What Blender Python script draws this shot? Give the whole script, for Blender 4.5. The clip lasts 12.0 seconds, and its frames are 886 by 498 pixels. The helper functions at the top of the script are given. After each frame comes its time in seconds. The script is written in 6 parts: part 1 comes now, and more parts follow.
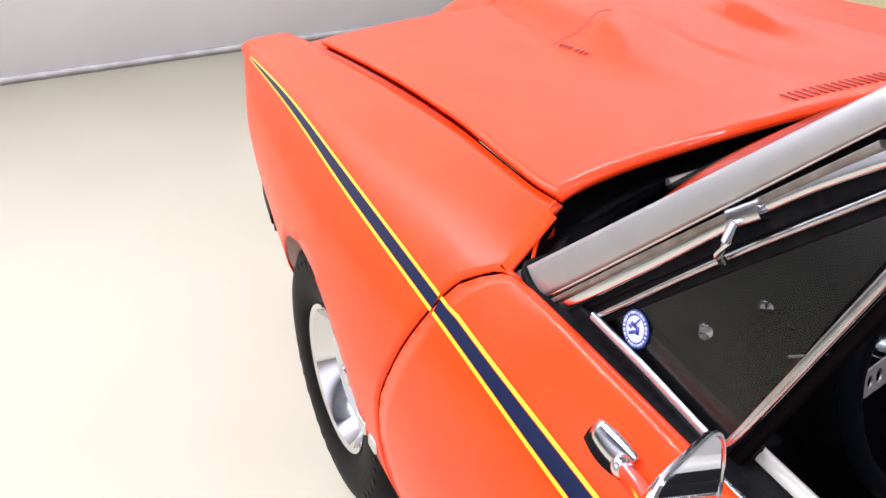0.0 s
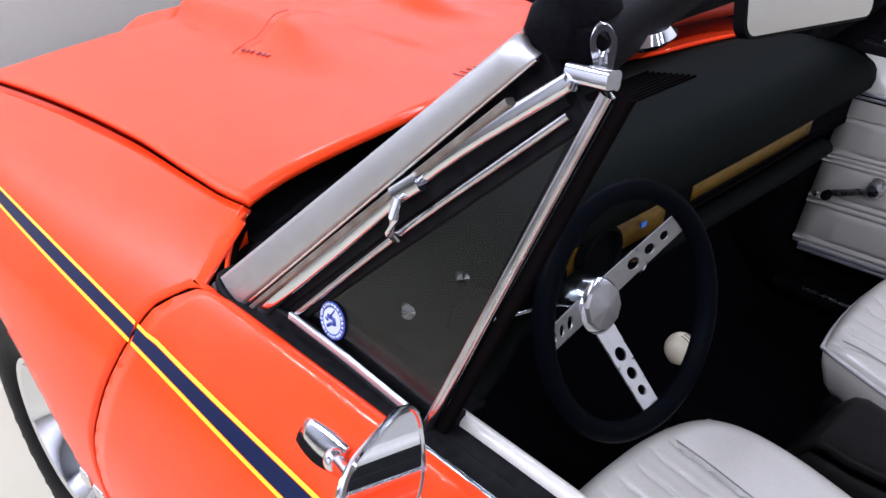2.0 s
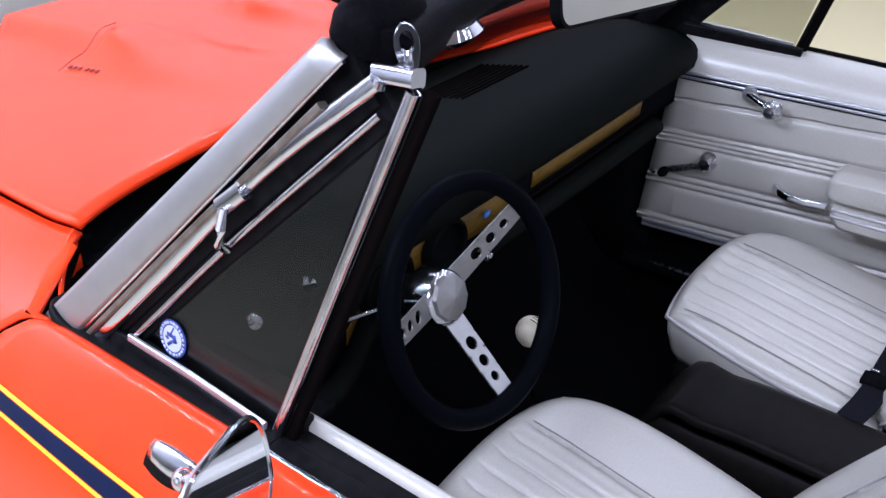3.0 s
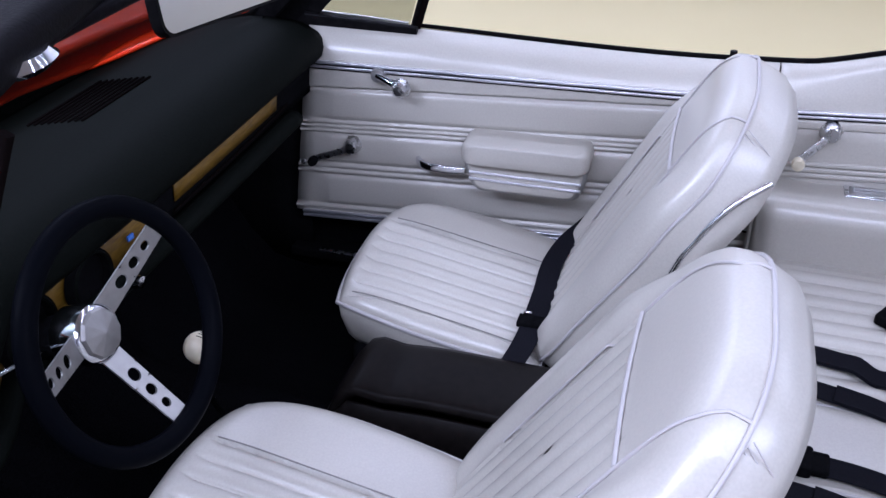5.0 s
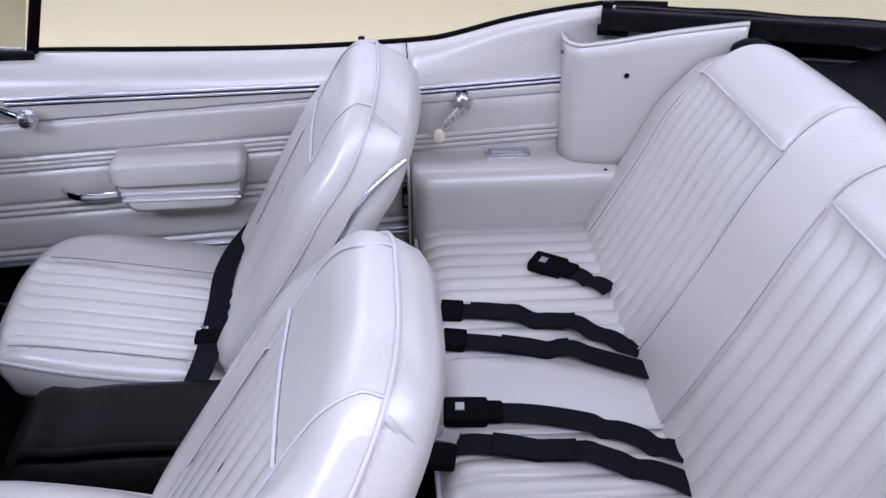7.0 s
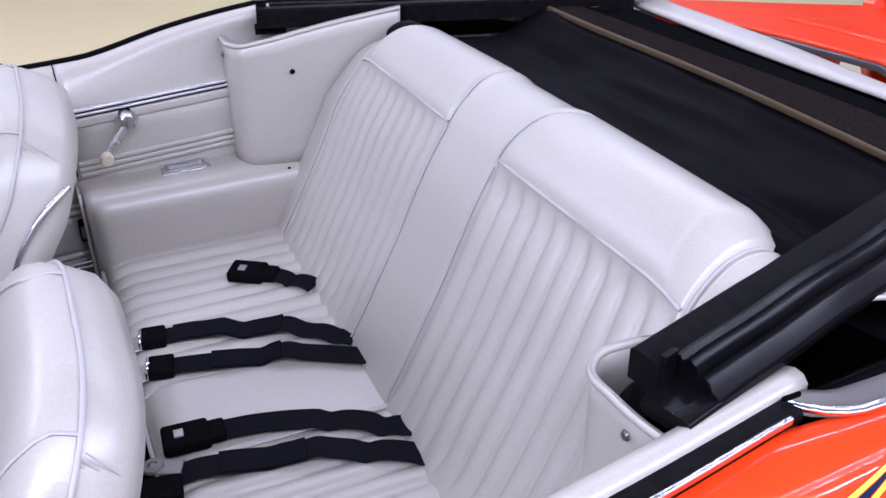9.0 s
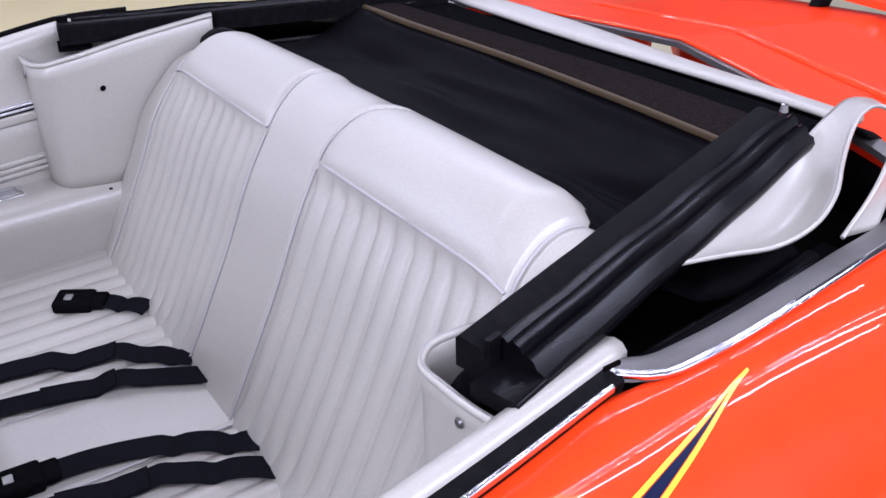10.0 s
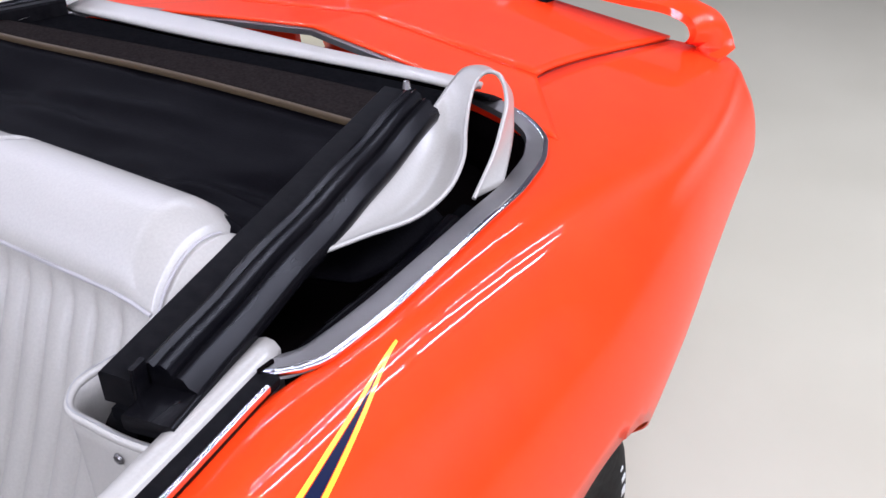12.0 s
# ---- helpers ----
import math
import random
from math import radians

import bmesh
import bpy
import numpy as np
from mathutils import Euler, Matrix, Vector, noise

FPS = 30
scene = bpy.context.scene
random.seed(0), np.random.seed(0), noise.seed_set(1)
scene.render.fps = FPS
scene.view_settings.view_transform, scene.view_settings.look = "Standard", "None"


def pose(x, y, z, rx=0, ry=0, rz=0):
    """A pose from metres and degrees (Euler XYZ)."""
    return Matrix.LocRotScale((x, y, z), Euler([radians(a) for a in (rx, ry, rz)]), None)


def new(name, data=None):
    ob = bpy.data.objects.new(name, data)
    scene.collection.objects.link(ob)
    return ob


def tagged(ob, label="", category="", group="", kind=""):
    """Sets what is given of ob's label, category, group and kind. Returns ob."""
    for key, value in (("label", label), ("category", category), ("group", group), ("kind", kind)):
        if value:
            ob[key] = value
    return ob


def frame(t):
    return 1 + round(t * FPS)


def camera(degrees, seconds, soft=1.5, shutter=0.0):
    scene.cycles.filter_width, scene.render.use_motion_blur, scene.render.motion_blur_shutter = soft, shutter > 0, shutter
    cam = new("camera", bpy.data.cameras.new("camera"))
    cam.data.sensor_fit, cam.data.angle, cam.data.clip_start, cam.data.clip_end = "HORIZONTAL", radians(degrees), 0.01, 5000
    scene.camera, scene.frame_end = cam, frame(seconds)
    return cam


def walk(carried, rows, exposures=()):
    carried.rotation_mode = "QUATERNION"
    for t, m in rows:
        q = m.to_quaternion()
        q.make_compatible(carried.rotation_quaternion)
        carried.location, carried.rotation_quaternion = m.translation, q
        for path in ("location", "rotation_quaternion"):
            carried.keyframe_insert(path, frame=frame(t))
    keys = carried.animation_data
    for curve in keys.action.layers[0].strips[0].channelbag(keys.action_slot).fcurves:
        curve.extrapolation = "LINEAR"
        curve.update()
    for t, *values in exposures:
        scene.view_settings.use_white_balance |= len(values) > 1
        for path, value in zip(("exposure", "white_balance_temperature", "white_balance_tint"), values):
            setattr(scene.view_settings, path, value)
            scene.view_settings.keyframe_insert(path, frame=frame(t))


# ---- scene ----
cam = camera(51.0, 12.0)
# seconds, x, y, z, tilt, lean, turn
PATH = [
    (0, -1.3799, -1.5782, 1.6423, 58.714, -0.206, -25.349),
    (0.5, -1.3612, -1.5826, 1.6342, 58.9, -0.323, -29.618),
    (1, -1.3409, -1.5918, 1.6263, 59.145, -0.232, -33.994),
    (1.5, -1.3206, -1.6014, 1.6206, 59.265, -0.11, -38.563),
    (2, -1.3027, -1.6153, 1.6174, 59.353, 0.082, -42.997),
    (2.5, -1.2897, -1.6306, 1.617, 59.376, 0.222, -47.115),
    (3, -1.2768, -1.6538, 1.6232, 59.224, 0.425, -52.087),
    (5, -1.243, -1.7084, 1.6365, 58.552, 0.054, -73.71),
    (5.5, -1.2377, -1.7307, 1.6446, 58.325, 0.05, -79.02),
    (6, -1.2325, -1.7625, 1.6473, 58.221, 0.16, -84.634),
    (6.5, -1.2304, -1.7911, 1.6516, 58.07, 0.315, -89.329),
    (8.5, -1.226, -1.8257, 1.6081, 58.935, -0.094, -109.54),
    (9, -1.2322, -1.8337, 1.6147, 58.773, -0.082, -114.653),
    (9.5, -1.2415, -1.8512, 1.6196, 58.576, 0.11, -120.098),
    (10, -1.25, -1.8745, 1.6098, 58.792, 0.267, -124.972),
    (10.5, -1.2631, -1.893, 1.6019, 59.056, 0.278, -129.786),
    (11, -1.2797, -1.9108, 1.6016, 59.004, 0.469, -135.151),
    (11.5, -1.2855, -1.9222, 1.6226, 57.969, -0.256, -140.742),
    (12, -1.3108, -1.9347, 1.6295, 57.833, -0.048, -145.291),
]
EXPOSURE = [(0.0, -0.50, 5800, 19), (2.0, -0.64, 5380, 20), (4.0, -0.70, 5020, 23), (6.0, -0.66, 5080, 27), (9.0, -0.70, 5260, 28), (12.0, -0.72, 5420, 22)]
walk(cam, [(t, pose(*row)) for t, *row in PATH], EXPOSURE)

# ---------------------------------------------------------------- light
world = bpy.data.worlds.new("world")
scene.world = world
world.use_nodes = True
world.node_tree.nodes["Background"].inputs[0].default_value = (0.9, 0.95, 1.0, 1)
world.node_tree.nodes["Background"].inputs[1].default_value = 0.0

CEILING_Z = 3.9
LAMP_ROWS = (-3.1, -2.55, -2.0, 1.5, 3.3, 5.0)
LAMP_STEPS = (-7.5, -5.0, -2.5, -0.1, 1.9)
LAMP_POWER = 43
ROW_SHARE = dict(zip(LAMP_ROWS, (1.65, 1.25, 0.95, 0.72, 0.80, 0.80)))  # the rows on the driver's side burn brighter
LAMP_SHARE = dict(zip(LAMP_STEPS, (1.4, 1.12, 0.86, 0.88, 1.95)))  # power share at each step, set for brightness, lowest over the middle
scene.view_settings.exposure = 0.0

# ---------------------------------------------------------------- materials
def material(name, colour, rough=0.5, metal=0.0, coat=0.0, spec=0.5):
    m = bpy.data.materials.new(name)
    m.use_nodes = True
    b = m.node_tree.nodes["Principled BSDF"]
    b.inputs["Base Color"].default_value = (*colour, 1)
    b.inputs["Roughness"].default_value = rough
    b.inputs["Metallic"].default_value = metal
    b.inputs["Coat Weight"].default_value = coat
    b.inputs["Coat Roughness"].default_value = 0.025
    b.inputs["Specular IOR Level"].default_value = spec
    return m


def node(m, kind, **inputs):
    n = m.node_tree.nodes.new(kind)
    for key, value in inputs.items():
        n.inputs[key.replace("_", " ")].default_value = value
    return n


def link(m, a, out, b, inp):
    m.node_tree.links.new(a.outputs[out], b.inputs[inp])


def grain(m, scale=40.0, detail=4.0, colours=None, rough=None, bump=0.0, distance=0.002, stretch=(1, 1, 1)):
    """Noise on a material's colour, roughness and relief, in object space."""
    b = m.node_tree.nodes["Principled BSDF"]
    where = node(m, "ShaderNodeTexCoord")
    fit = node(m, "ShaderNodeMapping")
    fit.inputs["Scale"].default_value = stretch
    link(m, where, "Object", fit, "Vector")
    n = node(m, "ShaderNodeTexNoise", Scale=scale, Detail=detail)
    link(m, fit, "Vector", n, "Vector")
    if colours:
        ramp = node(m, "ShaderNodeValToRGB")
        ramp.color_ramp.elements[0].position, ramp.color_ramp.elements[1].position = 0.3, 0.7
        ramp.color_ramp.elements[0].color = (*colours[0], 1)
        ramp.color_ramp.elements[1].color = (*colours[1], 1)
        link(m, n, "Fac", ramp, "Fac")
        link(m, ramp, "Color", b, "Base Color")
    if rough:
        spread = node(m, "ShaderNodeMapRange")
        spread.inputs["To Min"].default_value, spread.inputs["To Max"].default_value = rough
        link(m, n, "Fac", spread, "Value")
        link(m, spread, "Result", b, "Roughness")
    if bump:
        relief = node(m, "ShaderNodeBump", Strength=bump, Distance=distance)
        link(m, n, "Fac", relief, "Height")
        link(m, relief, "Normal", b, "Normal")
    return m


ORANGE = material("orange_paint", (0.88, 0.050, 0.002), 0.45, 0.0, 0.42, 0.06)
grain(ORANGE, 9.0, 2.0, ((0.89, 0.047, 0.0014), (0.93, 0.053, 0.0022)))
peel = node(ORANGE, "ShaderNodeTexNoise", Scale=26.0, Detail=2.0)
ripple = node(ORANGE, "ShaderNodeBump", Strength=0.055, Distance=0.003)
link(ORANGE, node(ORANGE, "ShaderNodeTexCoord"), "Object", peel, "Vector")
link(ORANGE, peel, "Fac", ripple, "Height")
link(ORANGE, ripple, "Normal", ORANGE.node_tree.nodes["Principled BSDF"], "Coat Normal")
NAVY = material("navy_stripe", (0.007, 0.011, 0.040), 0.35, 0.0, 0.2, 0.1)
YELLOW = material("yellow_stripe", (0.90, 0.62, 0.01), 0.35, 0.0, 0.6)
CHROME = grain(material("chrome", (0.70, 0.71, 0.74), 0.08, 1.0), 60.0, 3.0, None, (0.05, 0.13))
DARKCHROME = grain(material("aged_chrome", (0.50, 0.50, 0.52), 0.10, 1.0), 45.0, 4.0, ((0.42, 0.42, 0.44), (0.56, 0.56, 0.58)), (0.06, 0.20))
SATIN = grain(material("satin_metal", (0.42, 0.41, 0.39), 0.42, 0.8), 30.0, 4.0, ((0.37, 0.365, 0.345), (0.40, 0.395, 0.375)), (0.42, 0.48))
BRIGHT = grain(material("bright_moulding_metal", (0.72, 0.72, 0.75), 0.3, 0.85), 8.0, 2.0, ((0.68, 0.68, 0.71), (0.76, 0.76, 0.79)), (0.26, 0.32))
DULL = grain(material("dull_grey_metal", (0.17, 0.16, 0.15), 0.5, 0.7), 14.0, 5.0, ((0.13, 0.122, 0.115), (0.18, 0.17, 0.16)), (0.28, 0.42))
STEEL = grain(material("brushed_steel", (0.62, 0.62, 0.62), 0.28, 1.0), 80.0, 3.0, None, (0.2, 0.36))
BLACK = grain(material("black_plastic", (0.008, 0.008, 0.009), 0.6, 0.0, 0.0, 0.0), 120.0, 3.0, ((0.0035, 0.0035, 0.004), (0.006, 0.006, 0.0066)), None, 0.05)
RUBBER = grain(material("black_rubber", (0.010, 0.010, 0.011), 0.45, 0.0, 0.0, 0.04), 70.0, 4.0, ((0.003, 0.003, 0.0035), (0.008, 0.0075, 0.008)), (0.38, 0.6), 0.15)
# near-black for painted shade in gaps and recesses, and for black post seals
GAP = material("gap_shade_black", (0.004, 0.003, 0.003), 0.9, 0.0, 0.0, 0.0)
VINYL = grain(material("pearl_white_vinyl", (0.43, 0.41, 0.35), 0.40, 0.0, 0.7), 260.0, 3.0, ((0.410, 0.388, 0.336), (0.447, 0.424, 0.368)), (0.34, 0.46), 0.16, 0.0006)
VINYL.node_tree.nodes["Principled BSDF"].inputs["Coat Roughness"].default_value = 0.24
PIPING = material("white_piping", (0.42, 0.40, 0.385), 0.45)
# stitched groove line, with the crease's shade put into its darker colour
SEAM_SHADE = grain(material("vinyl_seam_shade", (0.20, 0.185, 0.17), 0.7), 90.0, 3.0, ((0.16, 0.15, 0.14), (0.24, 0.225, 0.21)))
CARPET = grain(material("black_carpet", (0.004, 0.004, 0.0045), 1.0, 0.0, 0.0, 0.0), 300.0, 2.0, ((0.002, 0.002, 0.0025), (0.006, 0.006, 0.007)), None, 0.8, 0.004)
FABRIC = grain(material("black_canvas", (0.008, 0.007, 0.008), 0.5, 0.0, 0.0, 0.02), 240.0, 3.0, ((0.0022, 0.002, 0.0026), (0.0048, 0.0044, 0.0056)), (0.42, 0.6), 0.4, 0.001)
BROWNBLACK = grain(material("brown_black_felt", (0.025, 0.02, 0.019), 0.95, 0.0, 0.0, 0.0), 180.0, 3.0, ((0.010, 0.008, 0.0075), (0.020, 0.0165, 0.015)), None, 0.3, 0.001)
WEBBING = grain(material("belt_webbing", (0.009, 0.009, 0.011), 0.7, 0.0, 0.0, 0.0), 200.0, 2.0, ((0.006, 0.006, 0.008), (0.012, 0.012, 0.015)), None, 0.3, 0.0006, (1, 8, 1))
WOOD = grain(material("wood_veneer", (0.42, 0.20, 0.05), 0.45, 0.0, 0.05, 0.2), 14.0, 6.0, ((0.085, 0.045, 0.003), (0.16, 0.09, 0.008)), (0.42, 0.55), 0.0, 0.001, (3, 14, 14))
DASHPAD = grain(material("dark_green_black_pad", (0.008, 0.010, 0.008), 0.60, 0.0, 0.0, 0.02), 220.0, 3.0, ((0.003, 0.0037, 0.003), (0.005, 0.006, 0.005)), None, 0.25, 0.0008)
SPOKE = grain(material("dull_spoke_steel", (0.36, 0.35, 0.335), 0.4, 0.9), 60.0, 3.0, ((0.33, 0.32, 0.305), (0.38, 0.37, 0.355)), (0.36, 0.46))
RAILBLACK = grain(material("glossy_black_rubber", (0.004, 0.004, 0.005), 0.2, 0.0, 0.0, 0.10), 30.0, 5.0, ((0.002, 0.002, 0.003), (0.006, 0.0055, 0.006)), (0.14, 0.34), 0.06, 0.002, (1, 0.15, 1))
RUST = grain(material("rust_stain", (0.20, 0.12, 0.05), 0.9), 120.0, 4.0, ((0.10, 0.06, 0.03), (0.26, 0.19, 0.10)))
BRONZE = grain(material("worn_bronze_strip", (0.24, 0.21, 0.17), 0.35, 0.8), 40.0, 4.0, ((0.18, 0.15, 0.12), (0.30, 0.27, 0.23)), (0.28, 0.45))
IVORY = grain(material("ivory_knob", (0.62, 0.56, 0.40), 0.3), 30.0, 3.0, ((0.52, 0.46, 0.32), (0.70, 0.64, 0.48)))
MIRROR = material("mirror_glass", (0.80, 0.82, 0.84), 0.02, 1.0)
REDPLASTIC = material("red_lens", (0.45, 0.012, 0.01), 0.2, 0.0, 0.5)
PAPER = material("sticker_white", (0.47, 0.49, 0.57), 0.5)
BLUEINK = material("sticker_blue", (0.03, 0.05, 0.26), 0.5)
LETTER = material("raised_white_letter", (0.62, 0.62, 0.58), 0.7)
DECALDARK = material("dark_red_decal", (0.20, 0.012, 0.006), 0.5)


def glass_material(name, tint, rough=0.0, gloss=0.05, grazing=0.0):
    """Thin tinted glass: a clear pane with a faint reflection."""
    m = bpy.data.materials.new(name)
    m.use_nodes = True
    nodes = m.node_tree.nodes
    nodes.remove(nodes["Principled BSDF"])
    out = nodes["Material Output"]
    clear = node(m, "ShaderNodeBsdfTransparent")
    clear.inputs["Color"].default_value = (*tint, 1)
    shine = node(m, "ShaderNodeBsdfGlossy")
    shine.inputs["Roughness"].default_value = rough
    mix = node(m, "ShaderNodeMixShader")
    edge = node(m, "ShaderNodeLayerWeight", Blend=0.5)
    steep = node(m, "ShaderNodeMath")
    steep.operation = "POWER"
    steep.inputs[1].default_value = 4.0
    total = node(m, "ShaderNodeMath")
    total.operation = "MULTIPLY_ADD"
    total.inputs[1].default_value, total.inputs[2].default_value = grazing, gloss
    link(m, edge, "Facing", steep, 0)
    link(m, steep, 0, total, 0)
    link(m, total, 0, mix, 0)
    link(m, clear, "BSDF", mix, 1)
    link(m, shine, "BSDF", mix, 2)
    link(m, mix, "Shader", out, "Surface")
    return m


GLASS = glass_material("tinted_glass", (0.24, 0.27, 0.26), 0.0, 0.09, 0.55)
VENTGLASS = glass_material("dark_tinted_glass", (0.54, 0.55, 0.49), 0.22, 0.055)

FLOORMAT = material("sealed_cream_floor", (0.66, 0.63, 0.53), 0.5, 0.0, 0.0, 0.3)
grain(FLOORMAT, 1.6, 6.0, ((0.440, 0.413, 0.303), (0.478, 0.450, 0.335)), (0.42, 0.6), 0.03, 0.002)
# the floor turns tanner towards the passenger side
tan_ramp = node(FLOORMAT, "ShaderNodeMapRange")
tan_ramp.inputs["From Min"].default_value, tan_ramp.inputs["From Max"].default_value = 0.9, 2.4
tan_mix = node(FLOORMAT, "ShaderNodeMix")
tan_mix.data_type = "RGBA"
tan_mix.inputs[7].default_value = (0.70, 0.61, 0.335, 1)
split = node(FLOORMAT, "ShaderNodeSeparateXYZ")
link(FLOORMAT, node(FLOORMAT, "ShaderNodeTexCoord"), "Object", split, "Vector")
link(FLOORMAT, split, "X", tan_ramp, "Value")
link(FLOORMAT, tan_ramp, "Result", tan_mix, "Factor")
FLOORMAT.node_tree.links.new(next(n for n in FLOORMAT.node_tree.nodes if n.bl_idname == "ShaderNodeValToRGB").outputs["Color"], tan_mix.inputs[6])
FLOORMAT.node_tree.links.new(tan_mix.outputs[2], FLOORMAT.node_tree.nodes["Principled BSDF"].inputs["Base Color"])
WALLMAT = grain(material("white_wall_paint", (0.8, 0.8, 0.81), 0.7), 2.2, 5.0, ((0.86, 0.86, 0.87), (0.90, 0.90, 0.91)), None, 0.05, 0.002)
DARKWALL = grain(material("grey_wall_paint", (0.2, 0.19, 0.2), 0.7), 2.2, 5.0, ((0.19, 0.18, 0.19), (0.23, 0.22, 0.23)), None, 0.05, 0.002)
BASEMAT = grain(material("grey_baseboard", (0.30, 0.29, 0.28), 0.6), 12.0, 4.0, ((0.24, 0.23, 0.22), (0.36, 0.35, 0.33)))
CEILMAT = grain(material("pale_grey_ceiling", (0.27, 0.27, 0.28), 0.85), 3.0, 4.0, ((0.24, 0.24, 0.25), (0.29, 0.29, 0.30)))


# ---------------------------------------------------------------- building tools
def put(name, verts, faces, mat, parent=None, label="", smooth=True):
    me = bpy.data.meshes.new(name)
    me.from_pydata([tuple(float(c) for c in v) for v in verts], [], faces)
    me.materials.append(mat)
    if smooth:
        me.polygons.foreach_set("use_smooth", [True] * len(me.polygons))
    me.update()
    ob = new(name, me)
    ob.parent = parent
    if label:
        tagged(ob, label)
    return ob


def part(name, bm, mat, parent, label="", smooth=True):
    bmesh.ops.recalc_face_normals(bm, faces=bm.faces)
    me = bpy.data.meshes.new(name)
    bm.to_mesh(me)
    bm.free()
    me.materials.append(mat)
    if smooth:
        me.polygons.foreach_set("use_smooth", [True] * len(me.polygons))
    ob = new(name, me)
    ob.parent = parent
    if label:
        tagged(ob, label)
    return ob


def edge_split(ob, degrees=35):
    """Sharp edges over an angle stay sharp under smooth shading."""
    bm = bmesh.new()
    bm.from_mesh(ob.data)
    for e in bm.edges:
        if len(e.link_faces) == 2 and e.calc_face_angle() > radians(degrees):
            e.smooth = False
    bm.to_mesh(ob.data)
    bm.free()
    return ob


def curve(xs, vs):
    """A smooth run through the values vs at the places xs (rising)."""
    xs, vs = np.array(xs, float), np.array(vs, float)
    slope = np.gradient(vs, xs)

    def at(x):
        x = min(max(x, xs[0]), xs[-1])
        i = min(max(int(np.searchsorted(xs, x)) - 1, 0), len(xs) - 2)
        h = xs[i + 1] - xs[i]
        t = (x - xs[i]) / h
        return float((2 * t**3 - 3 * t**2 + 1) * vs[i] + (t**3 - 2 * t**2 + t) * h * slope[i]
                     + (3 * t**2 - 2 * t**3) * vs[i + 1] + (t**3 - t**2) * h * slope[i + 1])
    return at


def spline(points, count, closed=False):
    """count points evenly along a smooth line through the given ones."""
    p = np.array(points, float)
    if closed:
        p = np.vstack([p, p[:1]])
    d = np.r_[0, np.cumsum(np.linalg.norm(np.diff(p, axis=0), axis=1))]
    if closed:
        e = np.vstack([p[-3:-1], p, p[1:3]])
        de = np.r_[d[-3] - d[-1], d[-2] - d[-1], d, d[1] + d[-1], d[2] + d[-1]]
        runs = [curve(de, e[:, k]) for k in range(p.shape[1])]
        return np.array([[r(s) for r in runs] for s in np.linspace(0, d[-1], count, endpoint=False)])
    runs = [curve(d, p[:, k]) for k in range(p.shape[1])] if len(p) > 2 else [lambda s, k=k: p[0, k] + (p[1, k] - p[0, k]) * s / d[-1] for k in range(p.shape[1])]
    return np.array([[r(s) for r in runs] for s in np.linspace(0, d[-1], count)])


def sheet(name, rows, mat, parent=None, label="", thick=0.0, closed_u=False, flip=False):
    """A skin over a grid of points, with a back face and rims when thick."""
    g = np.array(rows, float)
    nu, nv = g.shape[:2]
    verts = g.reshape(-1, 3)
    faces = []
    for i in range(nu if closed_u else nu - 1):
        for j in range(nv - 1):
            a, b = i * nv + j, ((i + 1) % nu) * nv + j
            faces.append((a, b, b + 1, a + 1) if not flip else (a, a + 1, b + 1, b))
    ob = put(name, verts, faces, mat, parent, label)
    if thick:
        m = ob.modifiers.new("thickness", "SOLIDIFY")
        m.thickness, m.offset = thick, -1
    return ob


def sweep(path, profile, ups=None, closed=False, close_profile=True, caps=True):
    """Verts and faces of a profile (side, up) carried along a path. ups: one up vector, or one for each point."""
    path = np.array(path, float)
    n = len(path)
    verts, faces = [], []
    m = len(profile)
    for i in range(n):
        a, b = path[(i - 1) % n if closed else max(i - 1, 0)], path[(i + 1) % n if closed else min(i + 1, n - 1)]
        t = (b - a) / max(np.linalg.norm(b - a), 1e-9)
        up = np.array((0, 0, 1.0)) if ups is None else np.array(ups[i] if np.ndim(ups) > 1 else ups, float)
        side = np.cross(t, up)
        side /= max(np.linalg.norm(side), 1e-9)
        up = np.cross(side, t)
        verts += [path[i] + side * s + up * u for s, u in profile]
    for i in range(n if closed else n - 1):
        for j in range(m if close_profile else m - 1):
            a, b = i * m, ((i + 1) % n) * m
            k = (j + 1) % m
            faces.append((a + j, a + k, b + k, b + j))
    if caps and not closed and close_profile:
        faces += [tuple(range(m))[::-1], tuple((n - 1) * m + j for j in range(m))]
    return verts, faces


def rail(name, path, profile, mat, parent=None, label="", ups=None, closed=False, sharp=40):
    v, f = sweep(path, profile, ups, closed)
    ob = put(name, v, f, mat, parent, label)
    return edge_split(ob, sharp) if sharp else ob


def circle(radius, count=10, ry=None):
    return [(radius * math.cos(2 * math.pi * k / count), (ry or radius) * math.sin(2 * math.pi * k / count)) for k in range(count)]


def tube(name, path, radius, mat, parent=None, label="", count=10, closed=False):
    return rail(name, path, circle(radius, count), mat, parent, label, None, closed, 60)


def rect(w, h, r=0.0, steps=3):
    """A rounded rectangle as a profile."""
    if r <= 0:
        return [(-w / 2, -h / 2), (w / 2, -h / 2), (w / 2, h / 2), (-w / 2, h / 2)]
    out = []
    for cx, cy, a0 in ((w / 2 - r, -h / 2 + r, -90), (w / 2 - r, h / 2 - r, 0), (-w / 2 + r, h / 2 - r, 90), (-w / 2 + r, -h / 2 + r, 180)):
        for k in range(steps + 1):
            a = radians(a0 + 90 * k / steps)
            out.append((cx + r * math.cos(a), cy + r * math.sin(a)))
    return out


